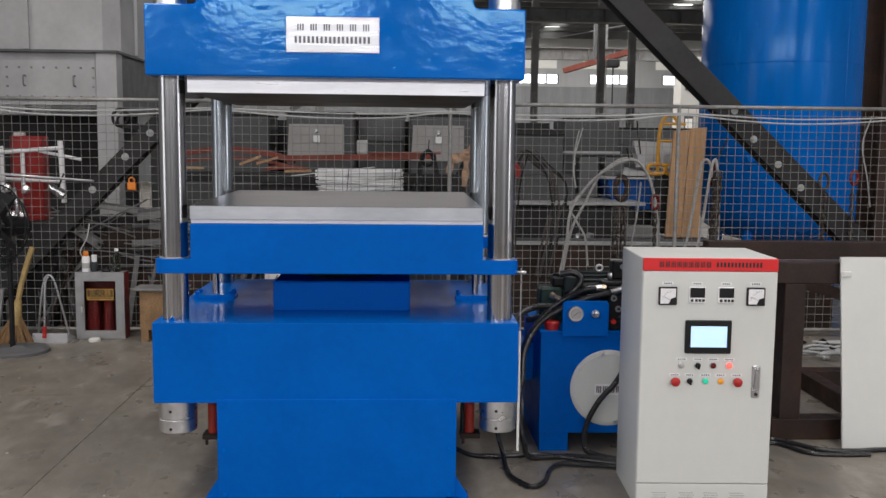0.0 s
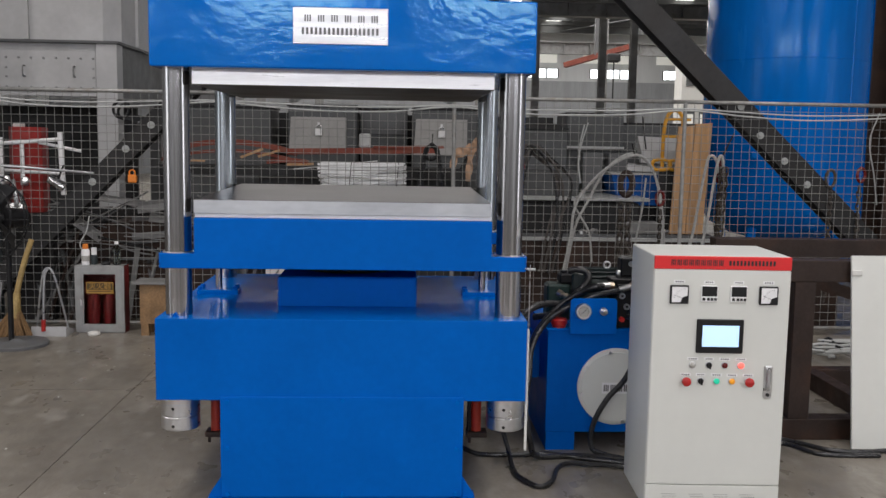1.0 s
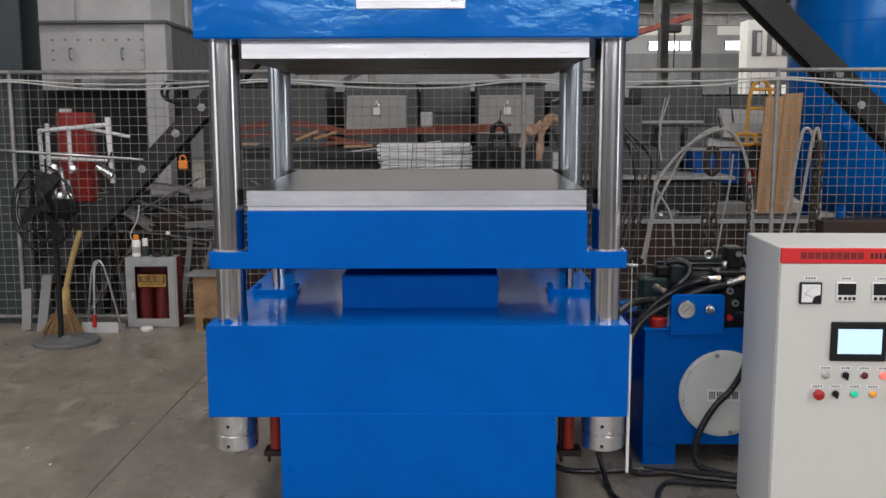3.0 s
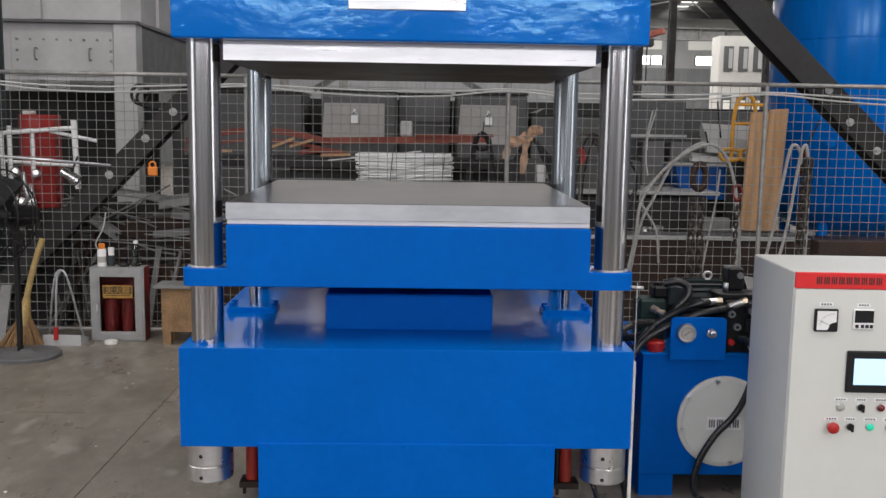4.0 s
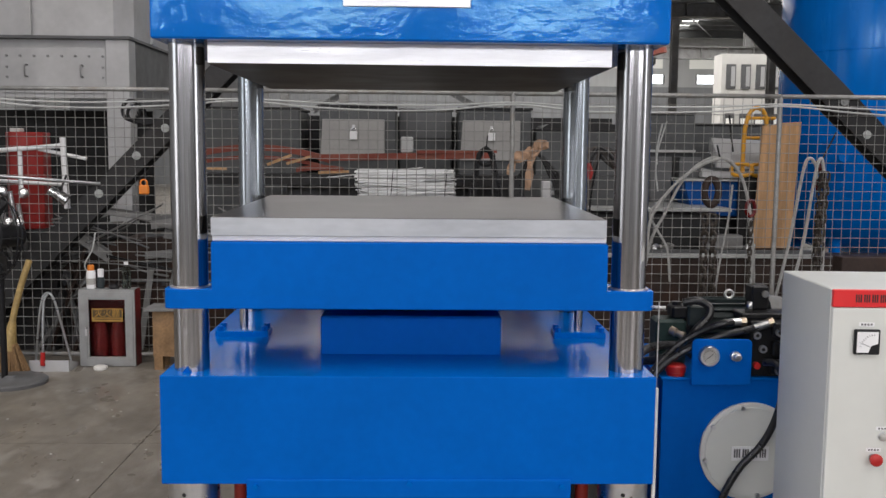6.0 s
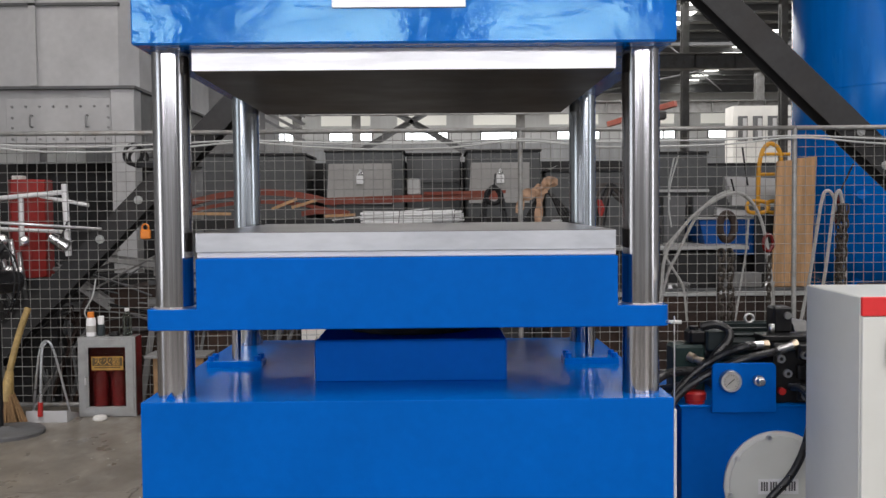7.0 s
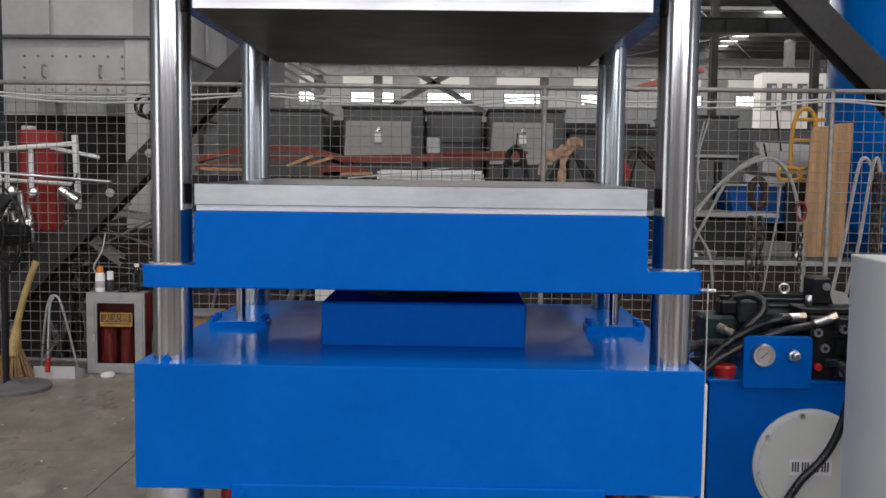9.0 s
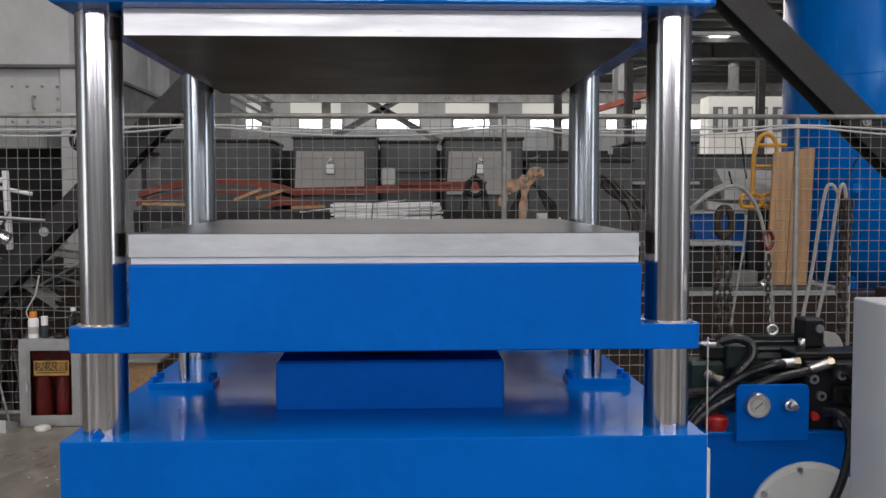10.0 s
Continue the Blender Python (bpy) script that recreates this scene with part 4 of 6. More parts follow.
def button(u, z, mat, r=0.011, kind="push_button"):
    bm = bmesh.new()
    lathe(bm, (u, 0, z), (0, -1, 0), [(r + 0.003, 0), (r + 0.003, 0.004), (r + 0.001, 0.005)], 20)
    b = part(kind, bm, ALUMINIUM, door)
    bm = bmesh.new()
    if kind == "stop_button":
        lathe(bm, (u, -0.004, z), (0, -1, 0), [(0.012, 0), (0.012, 0.014), (0.02, 0.016), (0.0205, 0.026), (0.015, 0.03), (0.0, 0.031)], 24)
    else:
        lathe(bm, (u, -0.005, z), (0, -1, 0), [(r, 0), (r, 0.006), (r * 0.7, 0.009), (0.0, 0.01)], 20)
    part("cap", bm, mat, b)
    if kind == "selector_switch":
        part("lever", B(box, u - 0.004, u + 0.004, -0.03, -0.012, z - 0.014, z + 0.014, 0.002), BLACK, b)
    lettered(door, u, z + 0.027, 0.048 if kind != "selector_switch" else 0.042, 0.012)


for u, m, k in ((0.187, GREY_LENS, "push_button"), (0.26, BLACK, "selector_switch"), (0.33, DARK_RED, "indicator_lamp"), (0.402, LAMP_RED, "indicator_lamp")):
    button(u, 0.672, m, 0.0125, k)
for u, m, k in ((0.158, RED, "stop_button"), (0.226, BLACK, "selector_switch"), (0.297, GREEN, "push_button"), (0.366, LAMP_AMBER, "push_button"), (0.438, RED, "stop_button")):
    button(u, 0.6, m, 0.0125, k)
bm = bmesh.new()
box(bm, 0.508, 0.543, -0.008, 0.0, 0.525, 0.672, 0.006, 2)
hd = part("door_handle", bm, STEEL, door, "recessed chrome swing handle")
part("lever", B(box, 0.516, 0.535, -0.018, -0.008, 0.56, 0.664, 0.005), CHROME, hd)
part("lock_barrel", B(cyl, (0.5255, -0.009, 0.542), (0.5255, -0.014, 0.542), 0.008, 16), INK, hd)

# ---- brown steel frame and the white panel leaning on it ----
stand = thing("steel_frame_stand", (3.4, 1.5, 0), "brown mill-scale welded steel frame stand", "steel frame")
for y in (0.96, 2.12):
    part("top_beam", B(box, 2.38 if y > 2 else 1.98, 4.6, y - 0.06, y + 0.06, 0.9, 1.02, 0.004), BROWN_STEEL, stand)
    part("bottom_beam", B(box, 2.4, 4.6, y - 0.06, y + 0.06, 0.0, 0.12, 0.004), BROWN_STEEL, stand)
    for x in (2.5, 4.5):
        part("post", B(box, x - 0.06, x + 0.06, y - 0.059, y + 0.059, 0.12, 0.9, 0.004), BROWN_STEEL, stand)
for x in (3.1, 4.5):
    part("cross_beam", B(box, x - 0.05, x + 0.05, 1.02, 2.06, 0.002, 0.12, 0.004), BROWN_STEEL, stand)
part("diagonal", B(beam, (2.56, 2.1, 0.88), (4.2, 2.1, 0.4), 0.08, 0.08), BROWN_STEEL, stand)
white_panel = thing("leaning_white_panel", (3.05, 0.76, 0), "off-white sheet-metal cabinet door leaning on the brown frame", "metal panel")
bm = bmesh.new()
prism(bm, [(0.73, 0.004), (0.745, 0.0), (0.888, 1.05), (0.873, 1.054)], "x", 2.735, 3.33)
part("sheet", bm, CREAM, white_panel)
bm = bmesh.new()
box(bm, 2.728, 2.79, 0.845, 0.86, 0.945, 0.975, 0.003)
part("hinge", bm, WHITE_PAINT, white_panel)


# ---- in front of the fence ----
# fire extinguisher box
fb = thing("fire_extinguisher_box", (-2.23, 3.78, 0), "red extinguisher box with aluminium-framed glass door, on the floor", "extinguisher box")
X0, X1, Y0, Y1, ZT = -2.432, -2.03, 3.69, 3.835, 0.566
bm = bmesh.new()
box(bm, X0, X1, Y1 - 0.004, Y1, 0.0, ZT)
box(bm, X0, X0 + 0.004, Y0 + 0.02, Y1 - 0.004, 0.0, ZT)
box(bm, X1 - 0.004, X1, Y0 + 0.02, Y1 - 0.004, 0.0, ZT)
box(bm, X0, X1, Y0 + 0.02, Y1 - 0.004, 0.0, 0.004)
part("body", bm, BOX_RED, fb)
part("top_plate", B(box, X0, X1, Y0 + 0.02, Y1 - 0.004, ZT - 0.004, ZT), BOX_FRAME, fb, "grey top plate")
bm = bmesh.new()
F = 0.07
for o in (0.0, 0.014):
    y0, y1 = (Y0, Y0 + 0.02) if o == 0 else (Y0 - 0.006, Y0)
    a, b, c, d, f = X0 + o, X1 - o, 0.004 + o, ZT - 0.002 - o, F - 2 * o
    box(bm, a, a + f, y0, y1, c, d)
    box(bm, b - f, b, y0, y1, c, d)
    box(bm, a + f, b - f, y0, y1, c, c + f)
    box(bm, a + f, b - f, y0, y1, d - f, d)
dr = part("door_frame", bm, BOX_FRAME, fb, "aluminium door frame")
part("glass_pane", B(box, X0 + F, X1 - F, Y0 + 0.008, Y0 + 0.012, F, ZT - F), GLASS, dr)
part("latch", B(box, X0 + 0.045, X0 + 0.06, Y0 - 0.012, Y0 - 0.006, 0.23, 0.29, 0.002), STEEL, dr)
sign = part("sign", B(box, -2.34, -2.118, Y0 + 0.0045, Y0 + 0.0075, 0.332, 0.428), GOLD, dr, "gold sign with red lettering")
part("sign_field", B(box, -2.334, -2.124, Y0 + 0.0035, Y0 + 0.0045, 0.362, 0.422), SIGN_BROWN, sign)
bars(sign, "lettering", -2.322, -2.136, 0.347, 0.355, Y0 + 0.0035, 1, SIGN_BROWN, 1.0)


def words(text, at, size, mat, parent):
    c = bpy.data.curves.new("lettering", "FONT")
    c.body, c.size, c.align_x, c.extrude = text, size, "CENTER", 0.0005
    tmp = bpy.data.objects.new("lettering", c)
    scene.collection.objects.link(tmp)
    me = bpy.data.meshes.new_from_object(tmp.evaluated_get(bpy.context.evaluated_depsgraph_get()))
    bpy.data.objects.remove(tmp)
    me.materials.clear()
    me.materials.append(mat)
    me.transform(pose(*(Vector(at) - ORIGIN[parent]), 90, 0, 0))
    ob = new("lettering", me)
    ob.parent = parent
    ORIGIN[ob] = ORIGIN[parent]
    return ob


words("灭火器", (-2.229, Y0 + 0.003, 0.372), 0.062, GOLD, sign)
for x in (-2.3, -2.17):
    e = thing("fire_extinguisher", (x, 3.765, 0.005), "red dry-powder fire extinguisher standing in the box", "fire extinguisher", "fire extinguishers")
    bm = bmesh.new()
    lathe(bm, (x, 3.765, 0.005), (0, 0, 1), [(0.05, 0), (0.053, 0.01), (0.053, 0.26), (0.045, 0.3), (0.02, 0.33)], 20)
    part("cylinder", bm, BOX_RED, e)
    part("valve_head", B(box, x - 0.012, x + 0.04, 3.755, 3.775, 0.335, 0.385, 0.004), BLACK, e)
    part("neck", B(cyl, (x, 3.765, 0.33), (x, 3.765, 0.345), 0.015, 12), STEEL, e)

# what stands on the box
can = thing("spray_can", (-2.36, 3.76, ZT), "white printed spray can with orange cap on the extinguisher box", "spray can")
bm = bmesh.new()
lathe(bm, (-2.36, 3.76, ZT), (0, 0, 1), [(0.03, 0), (0.033, 0.004), (0.033, 0.115), (0.026, 0.13), (0.02, 0.134)], 20)
body = part("can_body", bm, WHITE_LABEL, can)
part("printed_band", B(cyl, (-2.36, 3.76, ZT + 0.03), (-2.36, 3.76, ZT + 0.075), 0.0336, 20, cap=False), GREY_LENS, body)
bm = bmesh.new()
lathe(bm, (-2.36, 3.76, ZT + 0.132), (0, 0, 1), [(0.023, 0), (0.023, 0.034), (0.02, 0.04), (0.0, 0.041)], 18)
part("cap", bm, ORANGE, can)
bm = bmesh.new()
tube(bm, [(-2.375, 3.77, ZT + 0.1), (-2.41, 3.78, ZT + 0.17), (-2.36, 3.8, ZT + 0.28), (-2.345, 3.83, ZT + 0.4)], 0.005, 6)
single("stray_cord", bm, CLIP, "pale cord hanging down the fence behind the spray can", "cord")
bt = thing("glue_bottle", (-2.295, 3.775, ZT), "dark blue bottle with a pale cap on the extinguisher box", "bottle")
bm = bmesh.new()
lathe(bm, (-2.295, 3.775, ZT), (0, 0, 1), [(0.025, 0), (0.027, 0.005), (0.027, 0.07), (0.022, 0.082)], 18)
part("bottle_body", bm, COLUMN_GREY, bt)
part("cap", B(cyl, (-2.295, 3.775, ZT + 0.082), (-2.295, 3.775, ZT + 0.14), 0.022, 18), WHITE_LABEL, bt)
wb = thing("water_bottle", (-2.105, 3.76, ZT), "clear plastic water bottle with a white cap", "bottle")
bm = bmesh.new()
lathe(bm, (-2.105, 3.76, ZT), (0, 0, 1), [(0.03, 0), (0.034, 0.008), (0.032, 0.04), (0.034, 0.06), (0.031, 0.09), (0.034, 0.12), (0.028, 0.145), (0.014, 0.168), (0.013, 0.175)], 20)
part("bottle_body", bm, BOTTLE, wb)
part("cap", B(cyl, (-2.105, 3.76, ZT + 0.175), (-2.105, 3.76, ZT + 0.196), 0.016, 16), WHITE_LABEL, wb)
bm = bmesh.new()
bmesh.ops.create_icosphere(bm, subdivisions=2, radius=0.035)
for v in bm.verts:
    v.co = Vector((v.co.x * 1.2, v.co.y, max(v.co.z, -0.012) * 0.7 + 0.009)) * (1 + 0.2 * noise.noise(v.co * 40)) + Vector((-2.19, 3.75, ZT))
single("oily_rag", bm, BLACK, "small crumpled dark rag on the extinguisher box", "rag")
bm = bmesh.new()
lathe(bm, (-2.255, 3.60, 0.0), (0, 0, 1), [(0.045, 0), (0.05, 0.008), (0.047, 0.026), (0.03, 0.032)], 20)
single("stone_puck", bm, WALL_CREAM, "pale round stone disc lying on the floor", "disc")

# long-handled metal dustpan
pan = thing("dustpan", (-2.6, 3.62, 0), "grey sheet-metal dustpan with a tall tube handle, on the floor", "dustpan")
bm = bmesh.new()
box(bm, -2.735, -2.455, 3.53, 3.75, 0.0, 0.004)
box(bm, -2.735, -2.455, 3.53, 3.534, 0.004, 0.082)
prism(bm, [(3.534, 0.004), (3.75, 0.004), (3.75, 0.02), (3.534, 0.082)], "x", -2.735, -2.731)
prism(bm, [(3.534, 0.004), (3.75, 0.004), (3.75, 0.02), (3.534, 0.082)], "x", -2.459, -2.455)
part("pan", bm, GREY_SHEET, pan)
bm = bmesh.new()
tube(bm, [(-2.715, 3.6, 0.05), (-2.68, 3.58, 0.3), (-2.645, 3.57, 0.5), (-2.605, 3.565, 0.56), (-2.56, 3.57, 0.515), (-2.51, 3.585, 0.3), (-2.46, 3.6, 0.05)], 0.0085, 8)
part("handle_bow", bm, ALUMINIUM, pan)
bm = bmesh.new()
tube(bm, [(-2.635, 3.527, 0.07), (-2.63, 3.535, 0.3), (-2.622, 3.55, 0.5), (-2.6, 3.56, 0.55)], 0.0085, 8)
part("handle_stem", bm, ALUMINIUM, pan)
part("grip", B(cyl, (-2.637, 3.526, 0.045), (-2.634, 3.53, 0.14), 0.017, 12), RED, pan, "red plastic grip")

# broom leaning on the fence
br = thing("straw_broom", (-2.93, 3.46, 0), "straw broom with a bamboo handle leaning on the fence", "broom")
part("handle", B(tube, [(-2.845, 3.5, 0.24), (-2.83, 3.53, 0.4), (-2.795, 3.6, 0.62), (-2.76, 3.66, 0.78)], 0.022, 10), BAMBOO, br)
part("binding", B(cyl, (-2.853, 3.49, 0.16), (-2.835, 3.52, 0.36), 0.052, 14, 0.026), BAMBOO, br)
bm = bmesh.new()
rnd = random.Random(5)
for k in range(190):
    a, s = rnd.uniform(-1, 1), rnd.uniform(-1, 1)
    top = Vector((-2.848 + a * 0.035, 3.495 + s * 0.025, 0.22))
    end = Vector((-2.865 + a * 0.15, 3.46 + s * 0.05, rnd.uniform(0.0, 0.025)))
    beam(bm, top, end, 0.009, 0.006)
head = part("straw_head", bm, STRAW, br)
tagged(head, kind="stuff")

# pedestal fan
fan = thing("pedestal_fan", (-2.72, 3.2, 0), "dark industrial pedestal fan on a round base", "fan")
bm = bmesh.new()
lathe(bm, (-2.72, 3.2, 0.0), (0, 0, 1), [(0.235, 0), (0.235, 0.022), (0.225, 0.03), (0.05, 0.04), (0.03, 0.055)], 44)
part("base", bm, MID_STEEL, fan)
part("pole", B(cyl, (-2.76, 3.2, 0.04), (-2.76, 3.2, 0.98), 0.021, 16), BLACK, fan)
FC, FA = Vector((-2.79, 3.14, 1.0)), Vector((-0.5, -0.86, 0.06)).normalized()
part("motor", B(cyl, FC - FA * 0.22, FC - FA * 0.02, 0.07, 20, 0.085), BLACK, fan)
u, w = frame_of(FA)
for k in range(3):
    bm = bmesh.new()
    a0 = k * math.tau / 3 + 0.4
    pts = []
    for (r, da, tw) in ((0.05, -0.35, -0.03), (0.27, -0.42, -0.06), (0.285, 0.2, 0.03), (0.05, 0.35, 0.03)):
        pts.append(FC + FA * (0.03 + tw) + (u * math.cos(a0 + da) + w * math.sin(a0 + da)) * r)
    lo = [bm.verts.new(p) for p in pts]
    hi = [bm.verts.new(p + FA * 0.006) for p in pts]
    bm.faces.new(lo)
    bm.faces.new(list(reversed(hi)))
    for i in range(4):
        bm.faces.new((lo[i], hi[i], hi[(i + 1) % 4], lo[(i + 1) % 4]))
    part("blade", bm, BLACK, fan)
part("hub", B(cyl, FC, FC + FA * 0.07, 0.05, 20, 0.035), BLACK, fan)
for R, off in ((0.315, 0.03), (0.25, 0.1), (0.25, -0.05), (0.16, 0.12)):
    part("guard_ring", B(ring, FC + FA * off, FA, R, 0.0055, 40, 6), BLACK, fan)
for k in range(10):
    a = k * math.tau / 10
    e = u * math.cos(a) + w * math.sin(a)
    bm = bmesh.new()
    tube(bm, [FC + FA * 0.13 + e * 0.05, FC + FA * 0.12 + e * 0.16, FC + FA * 0.1 + e * 0.25, FC + FA * 0.03 + e * 0.315, FC - FA * 0.05 + e * 0.25, FC - FA * 0.07 + e * 0.07], 0.0028, 5, 4)
    part("guard_rib", bm, BLACK, fan)

# wooden stool
st = thing("wooden_stool", (-1.7, 3.7, 0), "rough wooden box stool with a grey-green board top", "stool")
part("top_board", B(box, -1.93, -1.5, 3.56, 3.82, 0.43, 0.45, 0.003), SHEET_DIM, st, "grey-green board")
part("front_board", B(box, -1.875, -1.53, 3.59, 3.612, 0.1, 0.43), PLY, st)
part("side_board", B(box, -1.875, -1.853, 3.612, 3.8, 0.1, 0.43), PLY, st)
for x in (-1.87, -1.59):
    part("leg", B(box, x, x + 0.06, 3.595, 3.66, 0.0, 0.1), PLY, st)
    part("leg", B(box, x, x + 0.06, 3.74, 3.8, 0.0, 0.1), PLY, st)

# small bits of sheet metal propped by the column
for k, (x, y, h, tilt) in enumerate(((-3.06, 3.55, 0.42, 0.0), (-3.2, 3.6, 0.3, -0.05))):
    bm = bmesh.new()
    beam(bm, (x, y, 0.0), (x + tilt, y + 0.16, h), 0.075, 0.02, (0, 1, 0))
    single("angle_offcut", bm, SHEET_DIM, "short steel angle offcut leaning by the column", "steel offcut", "angle offcuts")

# orange padlock and hand wheel on the fence
pk = thing("orange_padlock", (-1.97, 3.84, 1.24), "orange padlock hanging on the mesh fence", "padlock")
part("lock_body", B(box, -2.02, -1.947, 3.823, 3.845, 1.25, 1.318, 0.008), ORANGE, pk)
part("shackle", B(ring, (-1.984, 3.834, 1.333), (0, 1, 0), 0.024, 0.006, 20, 6), ORANGE, pk)
bm = bmesh.new()
ring(bm, (-2.09, 3.93, 1.86), (0.25, 1, 0), 0.072, 0.014, 30, 8)
ring(bm, (-2.05, 3.92, 1.835), (-0.2, 1, 0.1), 0.062, 0.012, 30, 8)
beam(bm, (-2.06, 3.93, 1.8), (-1.9, 3.93, 1.78), 0.03, 0.05)
single("cable_coil", bm, BLACK, "black coiled cable hung on the fence beside the brace", "cable")


# ---- behind the fence ----
# grey hopper on posts
hp = thing("grey_hopper", (-3.2, 6.4, 0), "pale grey sheet-metal hopper on square posts with a bolted hatch", "hopper")
HY = 5.55
for x, y in ((-2.695, HY + 0.1), (-2.695, 8.2), (-4.6, HY + 0.1), (-4.6, 8.2)):
    part("post", B(box, x - 0.105, x + 0.105, y - 0.1, y + 0.1, 0.0, 2.55, 0.006), GREY_SHEET, hp)
part("flange", B(box, -4.75, -2.57, HY - 0.035, 8.35, 2.55, 2.575), MID_STEEL, hp)
bm = bmesh.new()
prism(bm, [(-4.72, HY), (-2.72, HY), (-2.58, HY + 0.14), (-2.58, 8.3), (-4.72, 8.3)], "z", 2.575, 5.2)
part("bin", bm, GREY_SHEET, hp)
for z in (3.285, 4.3):
    part("band", B(box, -4.74, -2.70, HY - 0.03, HY + 0.002, z, z + 0.025), MID_STEEL, hp)
for x in (-3.49, -4.35):
    part("stiffener", B(box, x - 0.012, x + 0.05, HY - 0.03, HY + 0.002, 2.58, 5.2), GREY_SHEET, hp)
for y in (6.2, 7.4):
    part("stiffener", B(box, -2.582, -2.55, y, y + 0.05, 2.58, 5.2), GREY_SHEET, hp)
hatch = part("hatch", B(box, -3.745, -2.81, HY + 0.03, HY + 0.045, 2.07, 2.475, 0.003), GREY_SHEET, hp, "bolted grey hatch plate")
part("lower_apron", B(box, -4.5, -2.8, HY + 0.046, HY + 0.07, 2.03, 2.55), GREY_SHEET, hp)
part("side_apron", B(box, -2.63, -2.6, HY + 0.2, 8.1, 1.97, 2.55), MID_STEEL, hp)
for i in range(8):
    x = -3.69 + i * 0.1225
    for z in (2.40, 2.11):
        part("bolt", B(cyl, (x, HY + 0.03, z), (x, HY + 0.018, z), 0.012, 6), HATCH_BOLT, hatch)
for z in (2.21, 2.3):
    for x in (-3.69, -2.8325):
        part("bolt", B(cyl, (x, HY + 0.03, z), (x, HY + 0.018, z), 0.012, 6), HATCH_BOLT, hatch)
for x in (-3.51, -3.015):
    bm = bmesh.new()
    tube(bm, [(x, HY + 0.03, 2.318), (x, HY - 0.02, 2.315), (x, HY - 0.03, 2.268), (x, HY - 0.02, 2.22), (x, HY + 0.03, 2.217)], 0.008, 8, 4)
    part("pull_handle", bm, HATCH_BOLT, hatch)
# dark sheet added to give the space under the hopper its shade
bm = bmesh.new()
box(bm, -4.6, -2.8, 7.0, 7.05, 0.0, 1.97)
single("dark_backing_sheet", bm, DARK_STEEL, "added dark sheet standing in for shade beneath the hopper", "metal sheet")

# red steel section
rb = thing("red_steel_section", (-3.01, 4.4, 0), "red painted steel channel section standing upright", "steel section")
bm = bmesh.new()
prism(bm, [(-3.19, 4.34), (-3.13, 4.26), (-2.99, 4.26), (-2.905, 4.34), (-2.905, 4.5), (-3.19, 4.5)], "z", 0.95, 1.7, 0.006)
part("body", bm, DEEP_RED, rb)
part("plinth", B(box, -3.2, -2.8, 4.25, 4.34, 0.0, 0.95), DARK_STEEL, rb)
bm = bmesh.new()
box(bm, -3.13, -3.05, 4.28, 4.36, 1.7, 1.73, 0.004)
part("cap", bm, WHITE_PAINT, rb)

# white tube frame with chrome clamps
wf = thing("white_tube_frame", (-3.1, 4.2, 1.1), "white painted tube frame with shiny clamps hung behind the fence", "tube frame")
for p0, p1, r in (((-3.26, 4.18, 1.55), (-2.68, 4.18, 1.60), 0.018), ((-2.69, 4.18, 1.66), (-2.67, 4.18, 1.12), 0.023), ((-3.2, 4.19, 1.61), (-3.2, 4.19, 1.12), 0.018), ((-3.02, 4.19, 1.59), (-3.02, 4.19, 1.2), 0.018), ((-3.26, 4.18, 1.56), (-3.25, 4.18, 1.0), 0.018), ((-2.88, 4.2, 1.57), (-2.52, 4.2, 1.5), 0.014), ((-3.24, 4.2, 1.33), (-2.68, 4.2, 1.3), 0.014)):
    part("tube", B(cyl, p0, p1, r, 12), WHITE_LABEL, wf)
for x, z in ((-3.14, 1.235), (-2.98, 1.225), (-3.1, 1.0), (-3.02, 1.0), (-3.2, 1.08)):
    bm = bmesh.new()
    lathe(bm, (x, 4.14, z), (0.3, -1, 0.5), [(0.02, 0), (0.035, 0.01), (0.035, 0.05), (0.02, 0.06)], 14)
    part("clamp", bm, STEEL, wf)
for x, z in ((-3.06, 1.2), (-3.12, 1.05), (-3.0, 1.1)):
    part("clamp_arm", B(cyl, (x - 0.03, 4.15, z + 0.05), (x + 0.02, 4.15, z - 0.3), 0.018, 10), ALUMINIUM, wf)
lp = thing("chrome_spot_lamp", (-2.68, 4.0, 1.2), "small chrome lamp head behind the mesh fence", "lamp head")
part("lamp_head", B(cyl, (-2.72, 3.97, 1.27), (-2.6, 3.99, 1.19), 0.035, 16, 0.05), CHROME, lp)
part("lamp_stem", B(cyl, (-2.66, 3.99, 1.24), (-2.62, 4.05, 1.38), 0.008, 8), BLACK, lp)
bm = bmesh.new()
cyl(bm, (-3.75, 3.836, 1.425), (-2.3, 3.836, 1.325), 0.0115, 10)
single("steel_rod", bm, ALUMINIUM, "thin bright steel rod lying across the fence and column", "rod")

